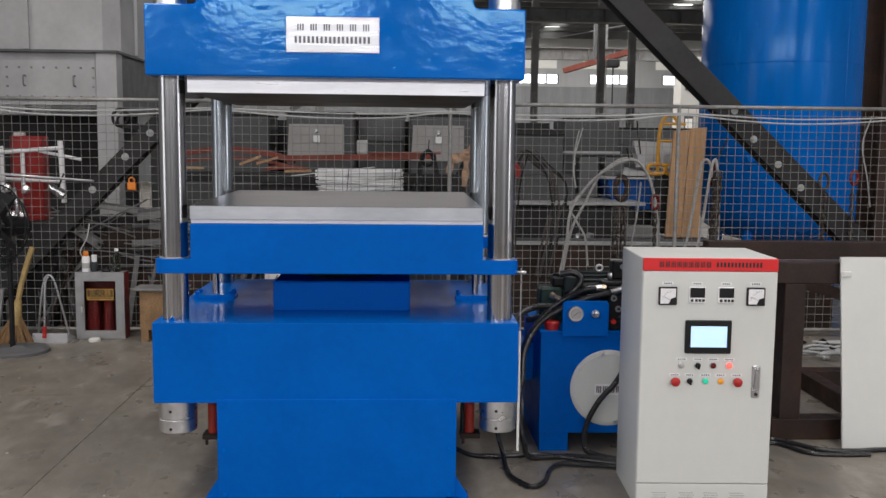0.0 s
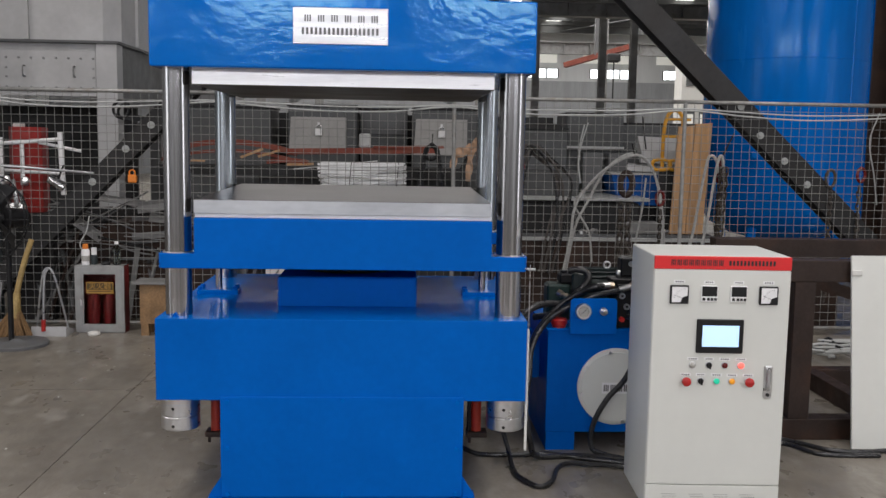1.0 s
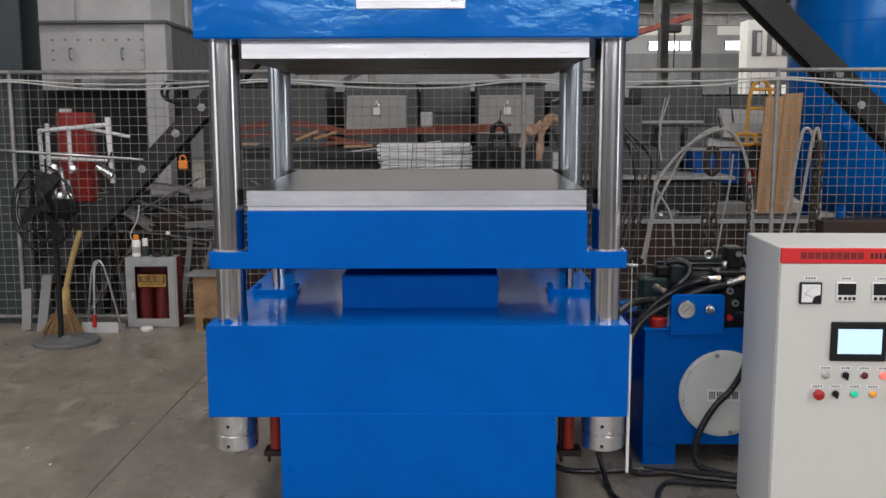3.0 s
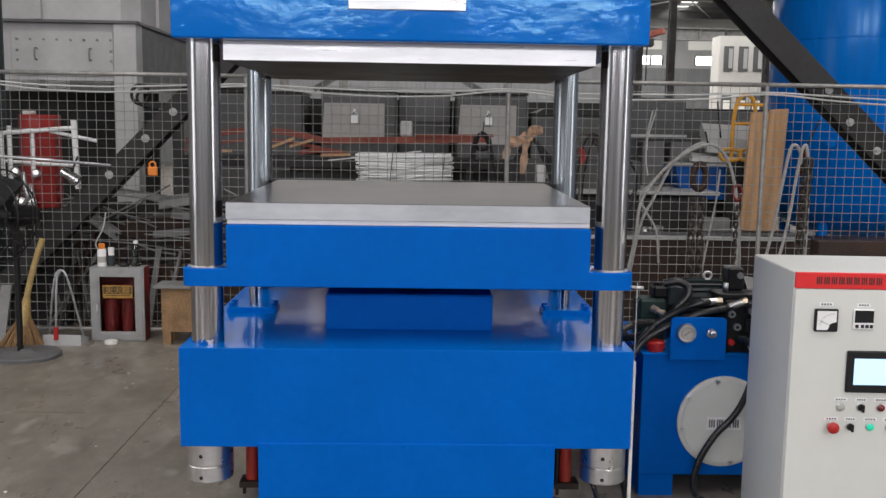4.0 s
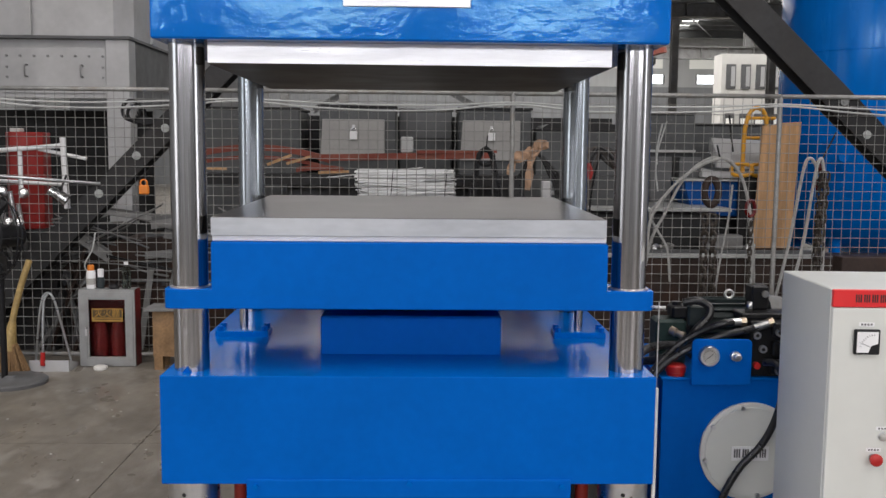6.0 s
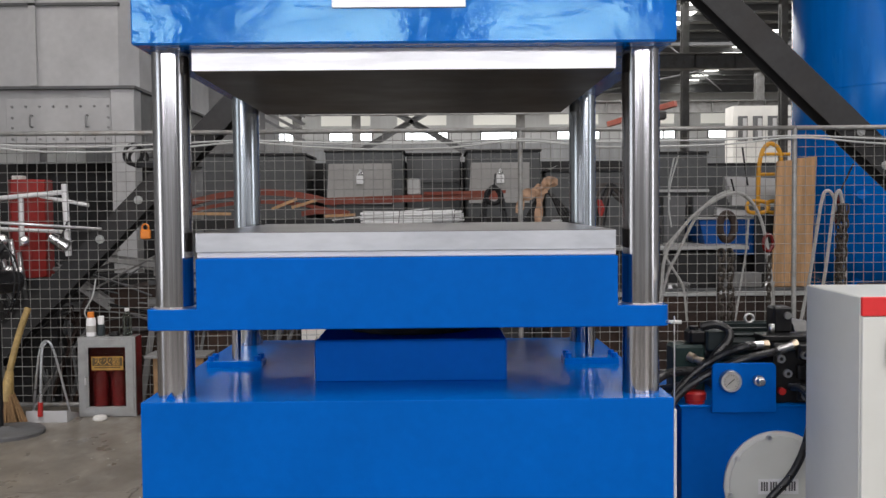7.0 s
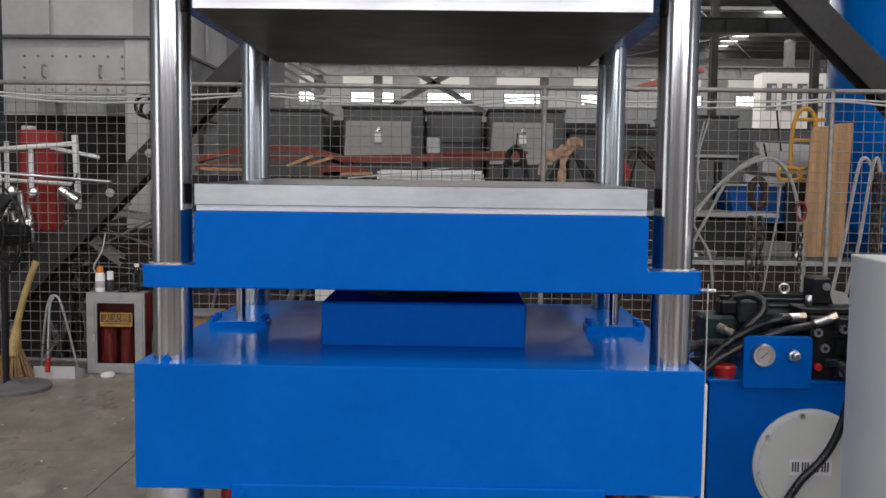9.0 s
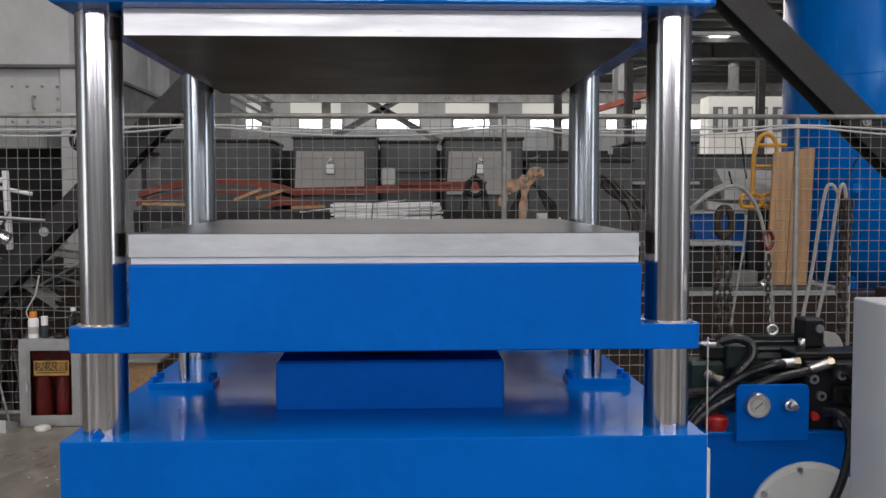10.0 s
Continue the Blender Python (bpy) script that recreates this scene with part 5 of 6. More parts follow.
# scrap pile of steel offcuts
bm = bmesh.new()
box(bm, -3.1, -1.0, 4.35, 5.2, 0.0, 0.5, 0.01)
single("scrap_bin", bm, BROWN_STEEL, "low rusty steel bin full of offcuts", "bin")
rnd = random.Random(11)
for k in range(58):
    bm = bmesh.new()
    if k < 22:
        x, dx = rnd.uniform(-3.0, -1.1), rnd.uniform(-0.35, 0.35)
        p, q = Vector((x, 4.12 + 0.06 * rnd.random(), 0.02)), Vector((x + dx, 4.36 + 0.05 * rnd.random(), rnd.uniform(0.5, 0.8)))
    else:
        lift = 0.53 + 0.42 * ((k - 22) / 36) * (0.6 + 0.4 * rnd.random())
        x, y, L, a, t = rnd.uniform(-2.9, -1.2), rnd.uniform(4.35, 4.95), rnd.uniform(0.3, 0.9), rnd.uniform(-0.5, 0.5), rnd.uniform(-0.22, 0.22)
        d = Vector((math.cos(a), math.sin(a), t)) * L / 2
        p, q = Vector((x, y, lift)) - d, Vector((x, y, lift)) + d
    w = rnd.uniform(0.02, 0.07)
    if k % 3 == 0:
        beam(bm, p, q, w, 0.008)
        off = Vector((0, 0, w / 2 - 0.004)) if k >= 22 else Vector((0, w / 2, 0))
        beam(bm, p + off, q + off, 0.008, w)
    elif k % 3 == 1:
        beam(bm, p, q, w * 1.5, 0.006, (0.2, 0.4, 1))
    else:
        beam(bm, p, q, 0.022, 0.022)
    single("steel_offcut", bm, (SHEET_DIM, MID_STEEL, BROWN_STEEL, MID_STEEL, DARK_STEEL)[k % 5], "bent steel offcut on the scrap pile behind the fence", "steel offcut", "scrap pile")
for k in range(34):
    x, y, z = rnd.uniform(-2.9, -1.3), rnd.uniform(4.3, 4.85), rnd.uniform(0.56, 1.04)
    d = Vector((rnd.uniform(0.5, 1.0), rnd.uniform(-0.15, 0.15), rnd.choice((-0.35, -0.2, -0.12, 0.08, 0.3)) * rnd.uniform(0.5, 1.2))) * rnd.uniform(0.25, 0.6)
    bm = bmesh.new()
    tube(bm, [Vector((x, y, z)) - d, Vector((x, y, z + rnd.uniform(-0.02, 0.03))), Vector((x, y, z)) + d], rnd.uniform(0.004, 0.009), 6, 3)
    single("steel_offcut", bm, (SHEET_DIM, MID_STEEL, SHEET_DIM)[k % 3], "thin bent steel rod sticking out of the scrap pile", "steel offcut", "scrap pile")
bm = bmesh.new()
prism(bm, [(-2.95, 0.5), (-1.15, 0.5), (-1.4, 0.72), (-1.9, 0.88), (-2.4, 0.85), (-2.8, 0.66)], "y", 4.5, 5.18)
single("swarf_heap", bm, BROWN_STEEL, "heap of rusty swarf filling the steel bin", "swarf", kind="stuff")
# added dark sheet; makes the background of the scrap pile read as shaded
bm = bmesh.new()
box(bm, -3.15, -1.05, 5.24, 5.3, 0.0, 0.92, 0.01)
single("dark_partition", bm, DARK_STEEL, "added dark sheet standing in for shade behind the scrap pile", "partition")
for x0, z0, x1, z1, w in ((-2.66, 1.02, -2.4, 1.12, 0.14), (-2.45, 1.08, -2.05, 1.02, 0.06), (-2.1, 0.98, -1.7, 1.04, 0.1), (-2.0, 0.9, -1.35, 0.83, 0.07), (-2.7, 0.9, -2.45, 0.7, 0.09)):
    bm = bmesh.new()
    beam(bm, (x0, 4.4, z0), (x1, 4.46, z1), w, 0.006, (0.15, -0.8, 1))
    beam(bm, (x0, 4.4 + w * 0.3, z0 + w * 0.4), (x1, 4.46 + w * 0.3, z1 + w * 0.4), 0.006, w * 0.5, (0.15, -0.3, 1))
    single("steel_offcut", bm, SHEET_DIM, "grey folded sheet offcut on the scrap pile", "steel offcut", "scrap pile")


# dark machine housings with locked pale lids
def housing(x0, x1, y0, z1, lid):
    h = thing("machine_housing", ((x0 + x1) / 2, y0 + 0.3, 0), "dark grey steel machine housing" + (" with a padlocked pale lid" if lid else ""), "machine housing", "machine housings")
    bm = bmesh.new()
    box(bm, x0, x1, y0, y0 + 0.7, 0.0, z1, 0.012)
    part("body", bm, HOUSING_GREY, h)
    part("top_flange", B(box, x0 - 0.012, x1 + 0.012, y0 - 0.012, y0 + 0.712, z1, z1 + 0.022, 0.004), DARK_STEEL, h)
    for i in range(4):
        x = x0 + 0.08 + (x1 - x0 - 0.16) * i / 3
        part("rivet", B(cyl, (x, y0, z1 - 0.05), (x, y0 - 0.008, z1 - 0.05), 0.01, 8), MID_STEEL, h)
    if lid:
        bm = bmesh.new()
        prism(bm, [(x0 + 0.01, 1.5), (x1 - 0.1, 1.5), (x1 - 0.1, 1.86), (x0 + 0.03, 1.86)], "y", y0 - 0.03, y0 - 0.014, 0.003)
        d = part("lid", bm, LID_GREY, h, "pale grey lid")
        mx = (x0 + x1) / 2 - 0.035
        part("hasp", B(box, mx - 0.012, mx + 0.012, y0 - 0.036, y0 - 0.03, 1.765, 1.81), STEEL, d)
        lk = part("padlock", B(box, mx - 0.034, mx + 0.034, y0 - 0.056, y0 - 0.036, 1.675, 1.752, 0.006), WHITE_LABEL, d, "white padlock")
        part("shackle", B(ring, (mx, y0 - 0.046, 1.755), (0, 1, 0), 0.024, 0.006, 18, 6), STEEL, lk)


housing(-0.877, -0.19, 5.45, 1.965, True)
housing(0.38, 1.03, 5.45, 1.955, True)
housing(-1.98, -1.06, 5.5, 1.94, False)
housing(-0.17, 0.33, 5.85, 1.955, False)
bm = bmesh.new()
box(bm, -0.165, 0.325, 5.835, 5.848, 1.7, 1.94, 0.003)
single("grey_cover_plate", bm, MID_STEEL, "mid-grey cover plate between the machine housings", "cover plate")
bm = bmesh.new()
prism(bm, [(1.1, 1.78), (1.2, 1.84), (1.85, 1.84), (1.95, 1.78)], "y", 5.5, 6.2, 0.004)
single("sloped_cover", bm, DARK_STEEL, "dark sloped steel cover behind the fence", "cover")
housing(1.08, 1.97, 5.5, 1.775, False)
housing(2.02, 2.62, 5.8, 1.945, False)
housing(2.68, 3.6, 6.3, 1.86, False)
bm = bmesh.new()
box(bm, -0.133, -0.028, 4.74, 4.82, 1.565, 1.7, 0.012)
single("white_box", bm, CLIP, "small pale box on the red steel bars", "box")
bm = bmesh.new()
box(bm, -1.1, 2.0, 4.95, 5.4, 0.0, 1.38, 0.01)
single("steel_bench", bm, BENCH_GREY, "grey painted steel bench carrying bars and bundles", "bench")

# rust-red bars and arcs laid on the bench
def arc_bar(x0, x1, z0, rise, y, w, h, label):
    top = [(x0 + (x1 - x0) * i / 16, z0 + h / 2 + rise * 4 * (i / 16) * (1 - i / 16)) for i in range(17)]
    bm = bmesh.new()
    prism(bm, top + [(x, z - h) for x, z in reversed(top)], "y", y - w / 2, y + w / 2)
    single("curved_red_bar", bm, RED_OXIDE, label, "steel bar", "red steel bars")


arc_bar(-1.95, -0.72, 1.5, 0.10, 4.78, 0.1, 0.05, "curved rust-red primed steel bar")
arc_bar(-1.95, -0.7, 1.43, 0.09, 4.7, 0.04, 0.03, "curved rust-red primed steel bar")
arc_bar(-0.98, -0.6, 1.42, 0.02, 4.68, 0.1, 0.04, "short rust-red primed steel bar")
bm = bmesh.new()
beam(bm, (-0.8, 4.78, 1.52), (0.62, 4.72, 1.555), 0.14, 0.055)
single("straight_red_bar", bm, RED_OXIDE, "straight rust-red primed steel bar", "steel bar", "red steel bars")
bm = bmesh.new()
beam(bm, (0.0, 4.7, 1.575), (0.66, 4.7, 1.585), 0.1, 0.025)
single("straight_red_bar", bm, RED_OXIDE, "straight rust-red primed steel bar", "steel bar", "red steel bars")
for a, b in (((-1.22, 4.66, 1.46), (-1.02, 4.66, 1.54)), ((-1.06, 4.65, 1.47), (-0.86, 4.65, 1.53)), ((-1.9, 4.66, 1.43), (-1.55, 4.66, 1.425)), ((-0.8, 4.64, 1.4), (-0.55, 4.64, 1.41))):
    bm = bmesh.new()
    beam(bm, a, b, 0.02, 0.022)
    single("wooden_stake", bm, WOOD, "pale split wooden stake among the red bars", "stake", "wooden stakes")
bm = bmesh.new()
box(bm, -1.95, 0.9, 4.6, 4.94, 1.36, 1.385)
box(bm, -1.95, -1.9, 4.62, 4.67, 0.0, 1.36)
box(bm, 0.84, 0.89, 4.62, 4.67, 0.0, 1.36)
box(bm, -1.95, 0.9, 4.6, 4.63, 1.3, 1.36)
single("angle_rack", bm, DARK_STEEL, "dark angle-steel rack behind the fence", "rack")

# bundle of pale rods
bd = thing("rod_bundle", (-0.1, 4.4, 1.2), "bundle of pale galvanised rods tied with wire on the rack", "rod bundle")
rnd = random.Random(3)
for k in range(112):
    z, y = 1.2 + 0.23 * (k % 28) / 28 + rnd.uniform(0, 0.012), 4.28 + 0.22 * (k // 28) / 4
    a = rnd.uniform(-0.011, 0.014)
    bm = bmesh.new()
    x0 = -0.46 + rnd.uniform(-0.03, 0.08)
    x1 = 0.285 + rnd.uniform(-0.05, 0.03)
    cyl(bm, (x0, y, z - a), (x1, y + rnd.uniform(-0.02, 0.02), z + a), rnd.choice((0.006, 0.0075, 0.009)), 6)
    part("rod", bm, PALE_ROD, bd)
for p, q in (((-0.28, 4.262, 1.2), (0.2, 4.262, 1.42)), ((-0.7, 4.3, 1.37), (0.05, 4.29, 1.455)), ((-0.1, 4.262, 1.23), (0.29, 4.264, 1.3))):
    part("rod", B(cyl, p, q, 0.005, 6), PALE_ROD, bd)
part("cradle", B(box, -0.5, 0.3, 4.26, 4.52, 0.0, 1.19), BENCH_GREY, bd)
for x in (-0.2, 0.22):
    part("tie_wire", B(tube, [(x, 4.262, 1.2), (x + 0.01, 4.258, 1.32), (x + 0.02, 4.265, 1.44)], 0.003, 5), DARK_STEEL, bd)

# pulley hook with black cable, and the paper-wrapped cable coil
ek = thing("cable_on_hook", (0.52, 4.0, 0.6), "black cable loop hung over a round hook on the fence", "cable")
part("hook_ring", B(ring, (0.522, 4.0, 1.54), (0, 1, 0), 0.056, 0.018, 28, 10), BLACK, ek)
part("hook_wire", B(cyl, (0.524, 4.0, 1.6), (0.527, 3.9, 1.7), 0.004, 6), BLACK, ek)
for k in range(4):
    o, y = k * 0.014, 4.0 + 0.012 * (k % 2)
    part("loop", B(tube, [(0.4 + o, y, 0.6), (0.405 + o, y, 1.2), (0.432 + o * 0.7, y, 1.4), (0.458 + o * 0.5, y, 1.53), (0.522, y, 1.615 - o * 0.3), (0.586 - o * 0.5, y, 1.53), (0.612 - o * 0.7, y, 1.4), (0.645 - o, y, 1.2), (0.65 - o, y, 0.6)], 0.0105, 7), RUBBER, ek)
pc = thing("paper_wrapped_cable", (0.85, 4.0, 0.6), "coil of black cables tied with a brown paper bow", "cable coil")
for k in range(6):
    o = k * 0.021
    part("strand", B(tube, [(0.868, 4.0, 1.6), (0.85, 4.0, 1.545), (0.795 + o * 0.35, 4.01, 1.44), (0.715 + o * 0.9, 4.02, 1.25), (0.69 + o, 4.02, 0.9), (0.69 + o, 4.02, 0.6)], 0.0115, 6), RUBBER, pc)
for k in range(4):
    o = k * 0.024
    part("strand", B(tube, [(0.868, 4.0, 1.59), (0.94, 4.0, 1.555 - o * 0.2), (1.02 - o * 0.3, 4.01, 1.48 - o * 0.8), (1.085 - o * 0.4, 4.02, 1.36 - o), (1.11 - o * 0.4, 4.02, 0.9)], 0.0115, 6), RUBBER, pc)


def ribbon(bm, pts, width, turn):
    """A crumpled paper strip along a path; its breadth turns and swells as it goes."""
    path = smooth_path(pts, 5)
    rows = []
    for i, p in enumerate(path):
        d = (path[min(i + 1, len(path) - 1)] - path[max(i - 1, 0)]).normalized()
        side = d.cross(Vector((0.25 * math.sin(i * 1.3 + turn), -1, 0.3 * math.sin(i * 0.8 + turn)))).normalized() * width * (0.5 + 0.12 * math.sin(i * 0.75 + turn))
        n = d.cross(side).normalized() * 0.0025
        fold = n * 3 * math.sin(i * 0.9 + turn)
        rows.append([bm.verts.new(q) for q in (p - side + n, p + fold + n, p + side + n, p + side - n, p + fold - n, p - side - n)])
    for u0, u1 in zip(rows, rows[1:]):
        for k in range(6):
            bm.faces.new((u0[k], u0[(k + 1) % 6], u1[(k + 1) % 6], u1[k]))
    bm.faces.new(rows[0])
    bm.faces.new(list(reversed(rows[-1])))


for k, (w, pts) in enumerate(((0.052, [(0.868, 3.96, 1.59), (0.852, 3.945, 1.5), (0.848, 3.95, 1.42), (0.836, 3.96, 1.3)]),
                              (0.05, [(0.865, 3.96, 1.595), (0.80, 3.94, 1.572), (0.75, 3.95, 1.555), (0.722, 3.97, 1.5), (0.702, 3.98, 1.41)]),
                              (0.065, [(0.86, 3.95, 1.58), (0.8, 3.93, 1.55), (0.735, 3.94, 1.535)]),
                              (0.055, [(0.87, 3.96, 1.6), (0.9, 3.93, 1.635), (0.94, 3.935, 1.655), (0.962, 3.97, 1.635), (0.92, 3.98, 1.61), (0.88, 3.97, 1.595)]),
                              (0.045, [(0.855, 3.985, 1.61), (0.85, 3.945, 1.6), (0.87, 3.935, 1.575), (0.89, 3.95, 1.56), (0.885, 3.985, 1.57)]))):
    part("paper_strip", B(ribbon, pts, w, k * 1.1), PAPER, pc)
vl = thing("white_valve", (1.02, 4.25, 1.1), "small white valve block on a stand behind the fence", "valve")
part("valve_body", B(box, 0.98, 1.05, 4.2, 4.28, 1.22, 1.36, 0.006), WHITE_LABEL, vl)
part("valve_arm", B(cyl, (1.05, 4.24, 1.27), (1.2, 4.24, 1.26), 0.016, 10), STEEL, vl)
part("valve_stem", B(cyl, (1.13, 4.24, 1.27), (1.13, 4.24, 1.33), 0.018, 10), WHITE_LABEL, vl)
part("stand", B(box, 0.98, 1.04, 4.21, 4.27, 0.0, 1.22), DARK_STEEL, vl)

# low brown bed with a pale rail
lb = thing("steel_bed", (2.2, 4.4, 0), "long low brown steel bed with a pale top rail", "steel bed")
part("side", B(box, 0.95, 4.3, 4.22, 4.7, 0.0, 0.765, 0.006), BROWN_STEEL, lb)
part("top_rail", B(box, 0.9, 3.2, 4.2, 4.24, 0.768, 0.8, 0.003), CLIP, lb)
part("inner_rail", B(box, 0.9, 3.2, 4.4, 4.44, 0.768, 0.81, 0.003), MID_STEEL, lb)
bm = bmesh.new()
box(bm, 1.1, 2.55, 4.75, 5.6, 0.0, 1.08, 0.01)
single("machine_bed", bm, DARK_STEEL, "dark painted steel machine bed behind the fence", "machine bed")
bm = bmesh.new()
box(bm, 1.3, 2.64, 4.7, 5.7, 1.1, 1.13, 0.004)
single("steel_shelf", bm, CLIP, "pale steel shelf plate on the machine bed", "shelf")
for x in (2.15, 2.42):
    bm = bmesh.new()
    box(bm, x, x + 0.2, 5.55, 5.78, 1.132, 1.55, 0.006)
    single("grey_drum_box", bm, MID_STEEL, "grey steel box on the shelf plate", "box", "grey boxes")
bm = bmesh.new()
box(bm, 1.6, 2.62, 5.74, 5.79, 1.59, 1.615)
single("shelf_edge", bm, CLIP, "pale steel shelf edge on the machine housing", "shelf")
# blue trough with planks
tr = thing("blue_trough", (2.75, 5.3, 0.8), "blue steel trough with a pale rim", "trough")
bm = bmesh.new()
prism(bm, [(2.45, 1.03), (3.05, 1.03), (3.1, 1.34), (2.37, 1.34)], "y", 5.2, 5.9, 0.004)
part("tray", bm, TROUGH_BLUE, tr)
part("rim", B(box, 2.35, 3.12, 5.18, 5.92, 1.341, 1.358, 0.003), CLIP, tr)
part("stand", B(box, 2.5, 3.0, 5.3, 5.8, 0.0, 1.03), DARK_STEEL, tr)
for k in range(7):
    bm = bmesh.new()
    beam(bm, (2.55 + k * 0.02, 5.32 + k * 0.075, 1.40 + 0.004 * k), (3.15, 5.34 + k * 0.075, 1.38), 0.06, 0.05)
    single("grey_batten", bm, GREY_SHEET, "grey steel batten stacked on the blue trough", "batten", "battens")
for k in range(6):
    bm = bmesh.new()
    beam(bm, (2.7 + k * 0.012, 5.36 + k * 0.08, 1.52 + k * 0.03), (3.25, 5.36 + k * 0.08, 1.5 + k * 0.03), 0.065, 0.12)
    single("grey_channel", bm, GREY_SHEET, "pale grey steel channel in a stack", "steel channel", "steel channels")
for k, (x, z) in enumerate(((1.95, 0.85), (2.05, 0.86), (2.62, 0.85), (2.72, 0.86), (2.5, 0.86))):
    bm = bmesh.new()
    lathe(bm, (x, 4.55, z - 0.065), (0.4, -0.8, 0.5), [(0.02, 0), (0.04, 0.008), (0.044, 0.05), (0.02, 0.065), (0.014, 0.1)], 12)
    single("pipe_fitting", bm, (ALUMINIUM, SHEET_DIM, MID_STEEL)[k % 3], "shiny cast pipe fitting lying on the steel bed", "pipe fitting", "pipe fittings")

single("steel_slab", B(box, 2.36, 2.66, 4.46, 4.6, 0.81, 0.925, 0.006), SHEET_DIM, "dull grey steel slab lying on the steel bed", "slab")
# dark filler sheet, added so the gaps between housings look shaded
bm = bmesh.new()
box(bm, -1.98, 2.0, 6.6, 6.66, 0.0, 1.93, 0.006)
single("dark_screen_sheet", bm, DARK_STEEL, "added dark sheet that shades the gaps between the machine housings", "metal sheet")

# yellow trolley handle
yt = thing("yellow_hand_trolley", (2.96, 5.12, 0.9), "yellow tube-framed hand trolley standing behind the planks", "trolley")
bm = bmesh.new()
tube(bm, [(2.858, 5.12, 1.418), (2.862, 5.12, 1.76), (2.894, 5.12, 1.922), (2.957, 5.12, 1.985), (3.029, 5.12, 1.94), (3.056, 5.12, 1.805), (3.065, 5.12, 1.418)], 0.019, 8)
part("main_bow", bm, YELLOW, yt)
for z in (1.895, 1.724):
    part("cross_tube", B(cyl, (2.87, 5.12, z), (3.128, 5.12, z), 0.014, 8), YELLOW, yt)
for x in (2.8, 2.97):
    bm = bmesh.new()
    tube(bm, [(x - 0.05, 5.1, 1.445), (x - 0.02, 5.1, 1.49), (x + 0.1, 5.1, 1.49), (x + 0.14, 5.1, 1.445), (x + 0.1, 5.1, 1.4), (x - 0.02, 5.1, 1.4), (x - 0.05, 5.1, 1.445)], 0.017, 8)
    part("foot_bow", bm, YELLOW, yt)
part("lower_frame", B(box, 2.83, 3.1, 5.1, 5.14, 0.0, 1.40), DARK_STEEL, yt)

# two pale planks leaning together
for x0, x1, xa, xb, z1 in ((2.905, 3.06, 2.955, 3.115, 1.825), (3.064, 3.235, 3.12, 3.285, 1.85)):
    bm = bmesh.new()
    prism(bm, [(x0, 0.775), (x1, 0.775), (xb, z1 + 0.01), (xa, z1)], "y", 4.93, 4.96, 0.003)
    single("leaning_plank", bm, WOOD, "pale wooden plank standing upright behind the fence", "plank", "planks")
single("plank_block", B(box, 2.88, 3.3, 4.85, 5.05, 0.0, 0.774), BROWN_STEEL, "brown steel block beneath the planks", "block")

# blue vessel
vs = thing("blue_vessel", (4.72, 6.75, 0), "tall blue painted steel pressure vessel on legs", "vessel")
VX, VY, VR = 4.72, 6.75, 0.9
bm = bmesh.new()
lathe(bm, (VX, VY, 0.55), (0, 0, 1), [(0.2, 0), (0.55, 0.08), (0.8, 0.22), (VR, 0.42), (VR, 4.4), (0.6, 4.9), (0.1, 5.1)], 64)
part("shell", bm, BLUE_TANK, vs)
for z in (2.6, 4.3):
    part("weld_seam", B(ring, (VX, VY, z), (0, 0, 1), VR, 0.006, 64, 6), BLUE_TANK, vs)
part("weld_seam", B(cyl, (VX + 0.42, VY - 0.796, 0.97), (VX + 0.42, VY - 0.796, 4.9), 0.006, 6), BLUE_TANK, vs)
bm = bmesh.new()
lathe(bm, (4.15, VY - 0.74, 1.56), (-0.4, -1, 0), [(0.02, 0), (0.02, 0.08), (0.045, 0.085), (0.045, 0.11)], 16)
part("nozzle", bm, BLUE_TANK, vs)
for k in range(4):
    a = math.pi / 4 + k * math.pi / 2
    part("leg", B(cyl, (VX + 0.7 * math.cos(a), VY + 0.7 * math.sin(a), 0), (VX + 0.7 * math.cos(a), VY + 0.7 * math.sin(a), 0.85), 0.06, 14), BLUE_TANK, vs)
bm = bmesh.new()
lathe(bm, (7.4, 9.2, 0.0), (0, 0, 1), [(1.2, 0), (1.2, 5.0), (0.3, 5.5)], 48)
single("dark_blue_vessel", bm, BLUE_TANK, "second blue vessel in the shade", "vessel")

# slings, ropes and chains hung on the fence
def sling(name, pts, r, mat, label, group="slings"):
    bm = bmesh.new()
    tube(bm, pts, r, 8, 7)
    return single(name, bm, mat, label, "sling", group)


sling("wire_sling", [(1.70, 4.02, 0.5), (1.758, 4.02, 0.81), (1.803, 4.02, 1.12), (2.02, 4.02, 1.40), (2.278, 4.0, 1.545), (2.43, 4.02, 1.478), (2.526, 4.02, 1.245), (2.57, 4.02, 0.81), (2.58, 4.02, 0.5)], 0.0125, ROPE, "pale grey wire sling arched over a hook on the fence")
sling("wire_sling", [(1.72, 4.05, 0.45), (1.80, 4.05, 0.9), (1.9, 4.05, 1.12), (2.06, 4.05, 1.42), (2.27, 4.03, 1.56), (2.45, 4.05, 1.46), (2.55, 4.05, 1.2), (2.6, 4.05, 0.8), (2.62, 4.05, 0.45)], 0.0115, ROPE, "pale grey wire sling arched over a hook on the fence")
sling("wire_sling", [(2.02, 4.07, 1.39), (1.86, 4.06, 1.22), (1.79, 4.06, 1.12), (1.85, 4.06, 1.0), (1.93, 4.05, 0.85), (1.96, 4.05, 0.6)], 0.009, ROPE, "pale grey wire sling arched over a hook on the fence")
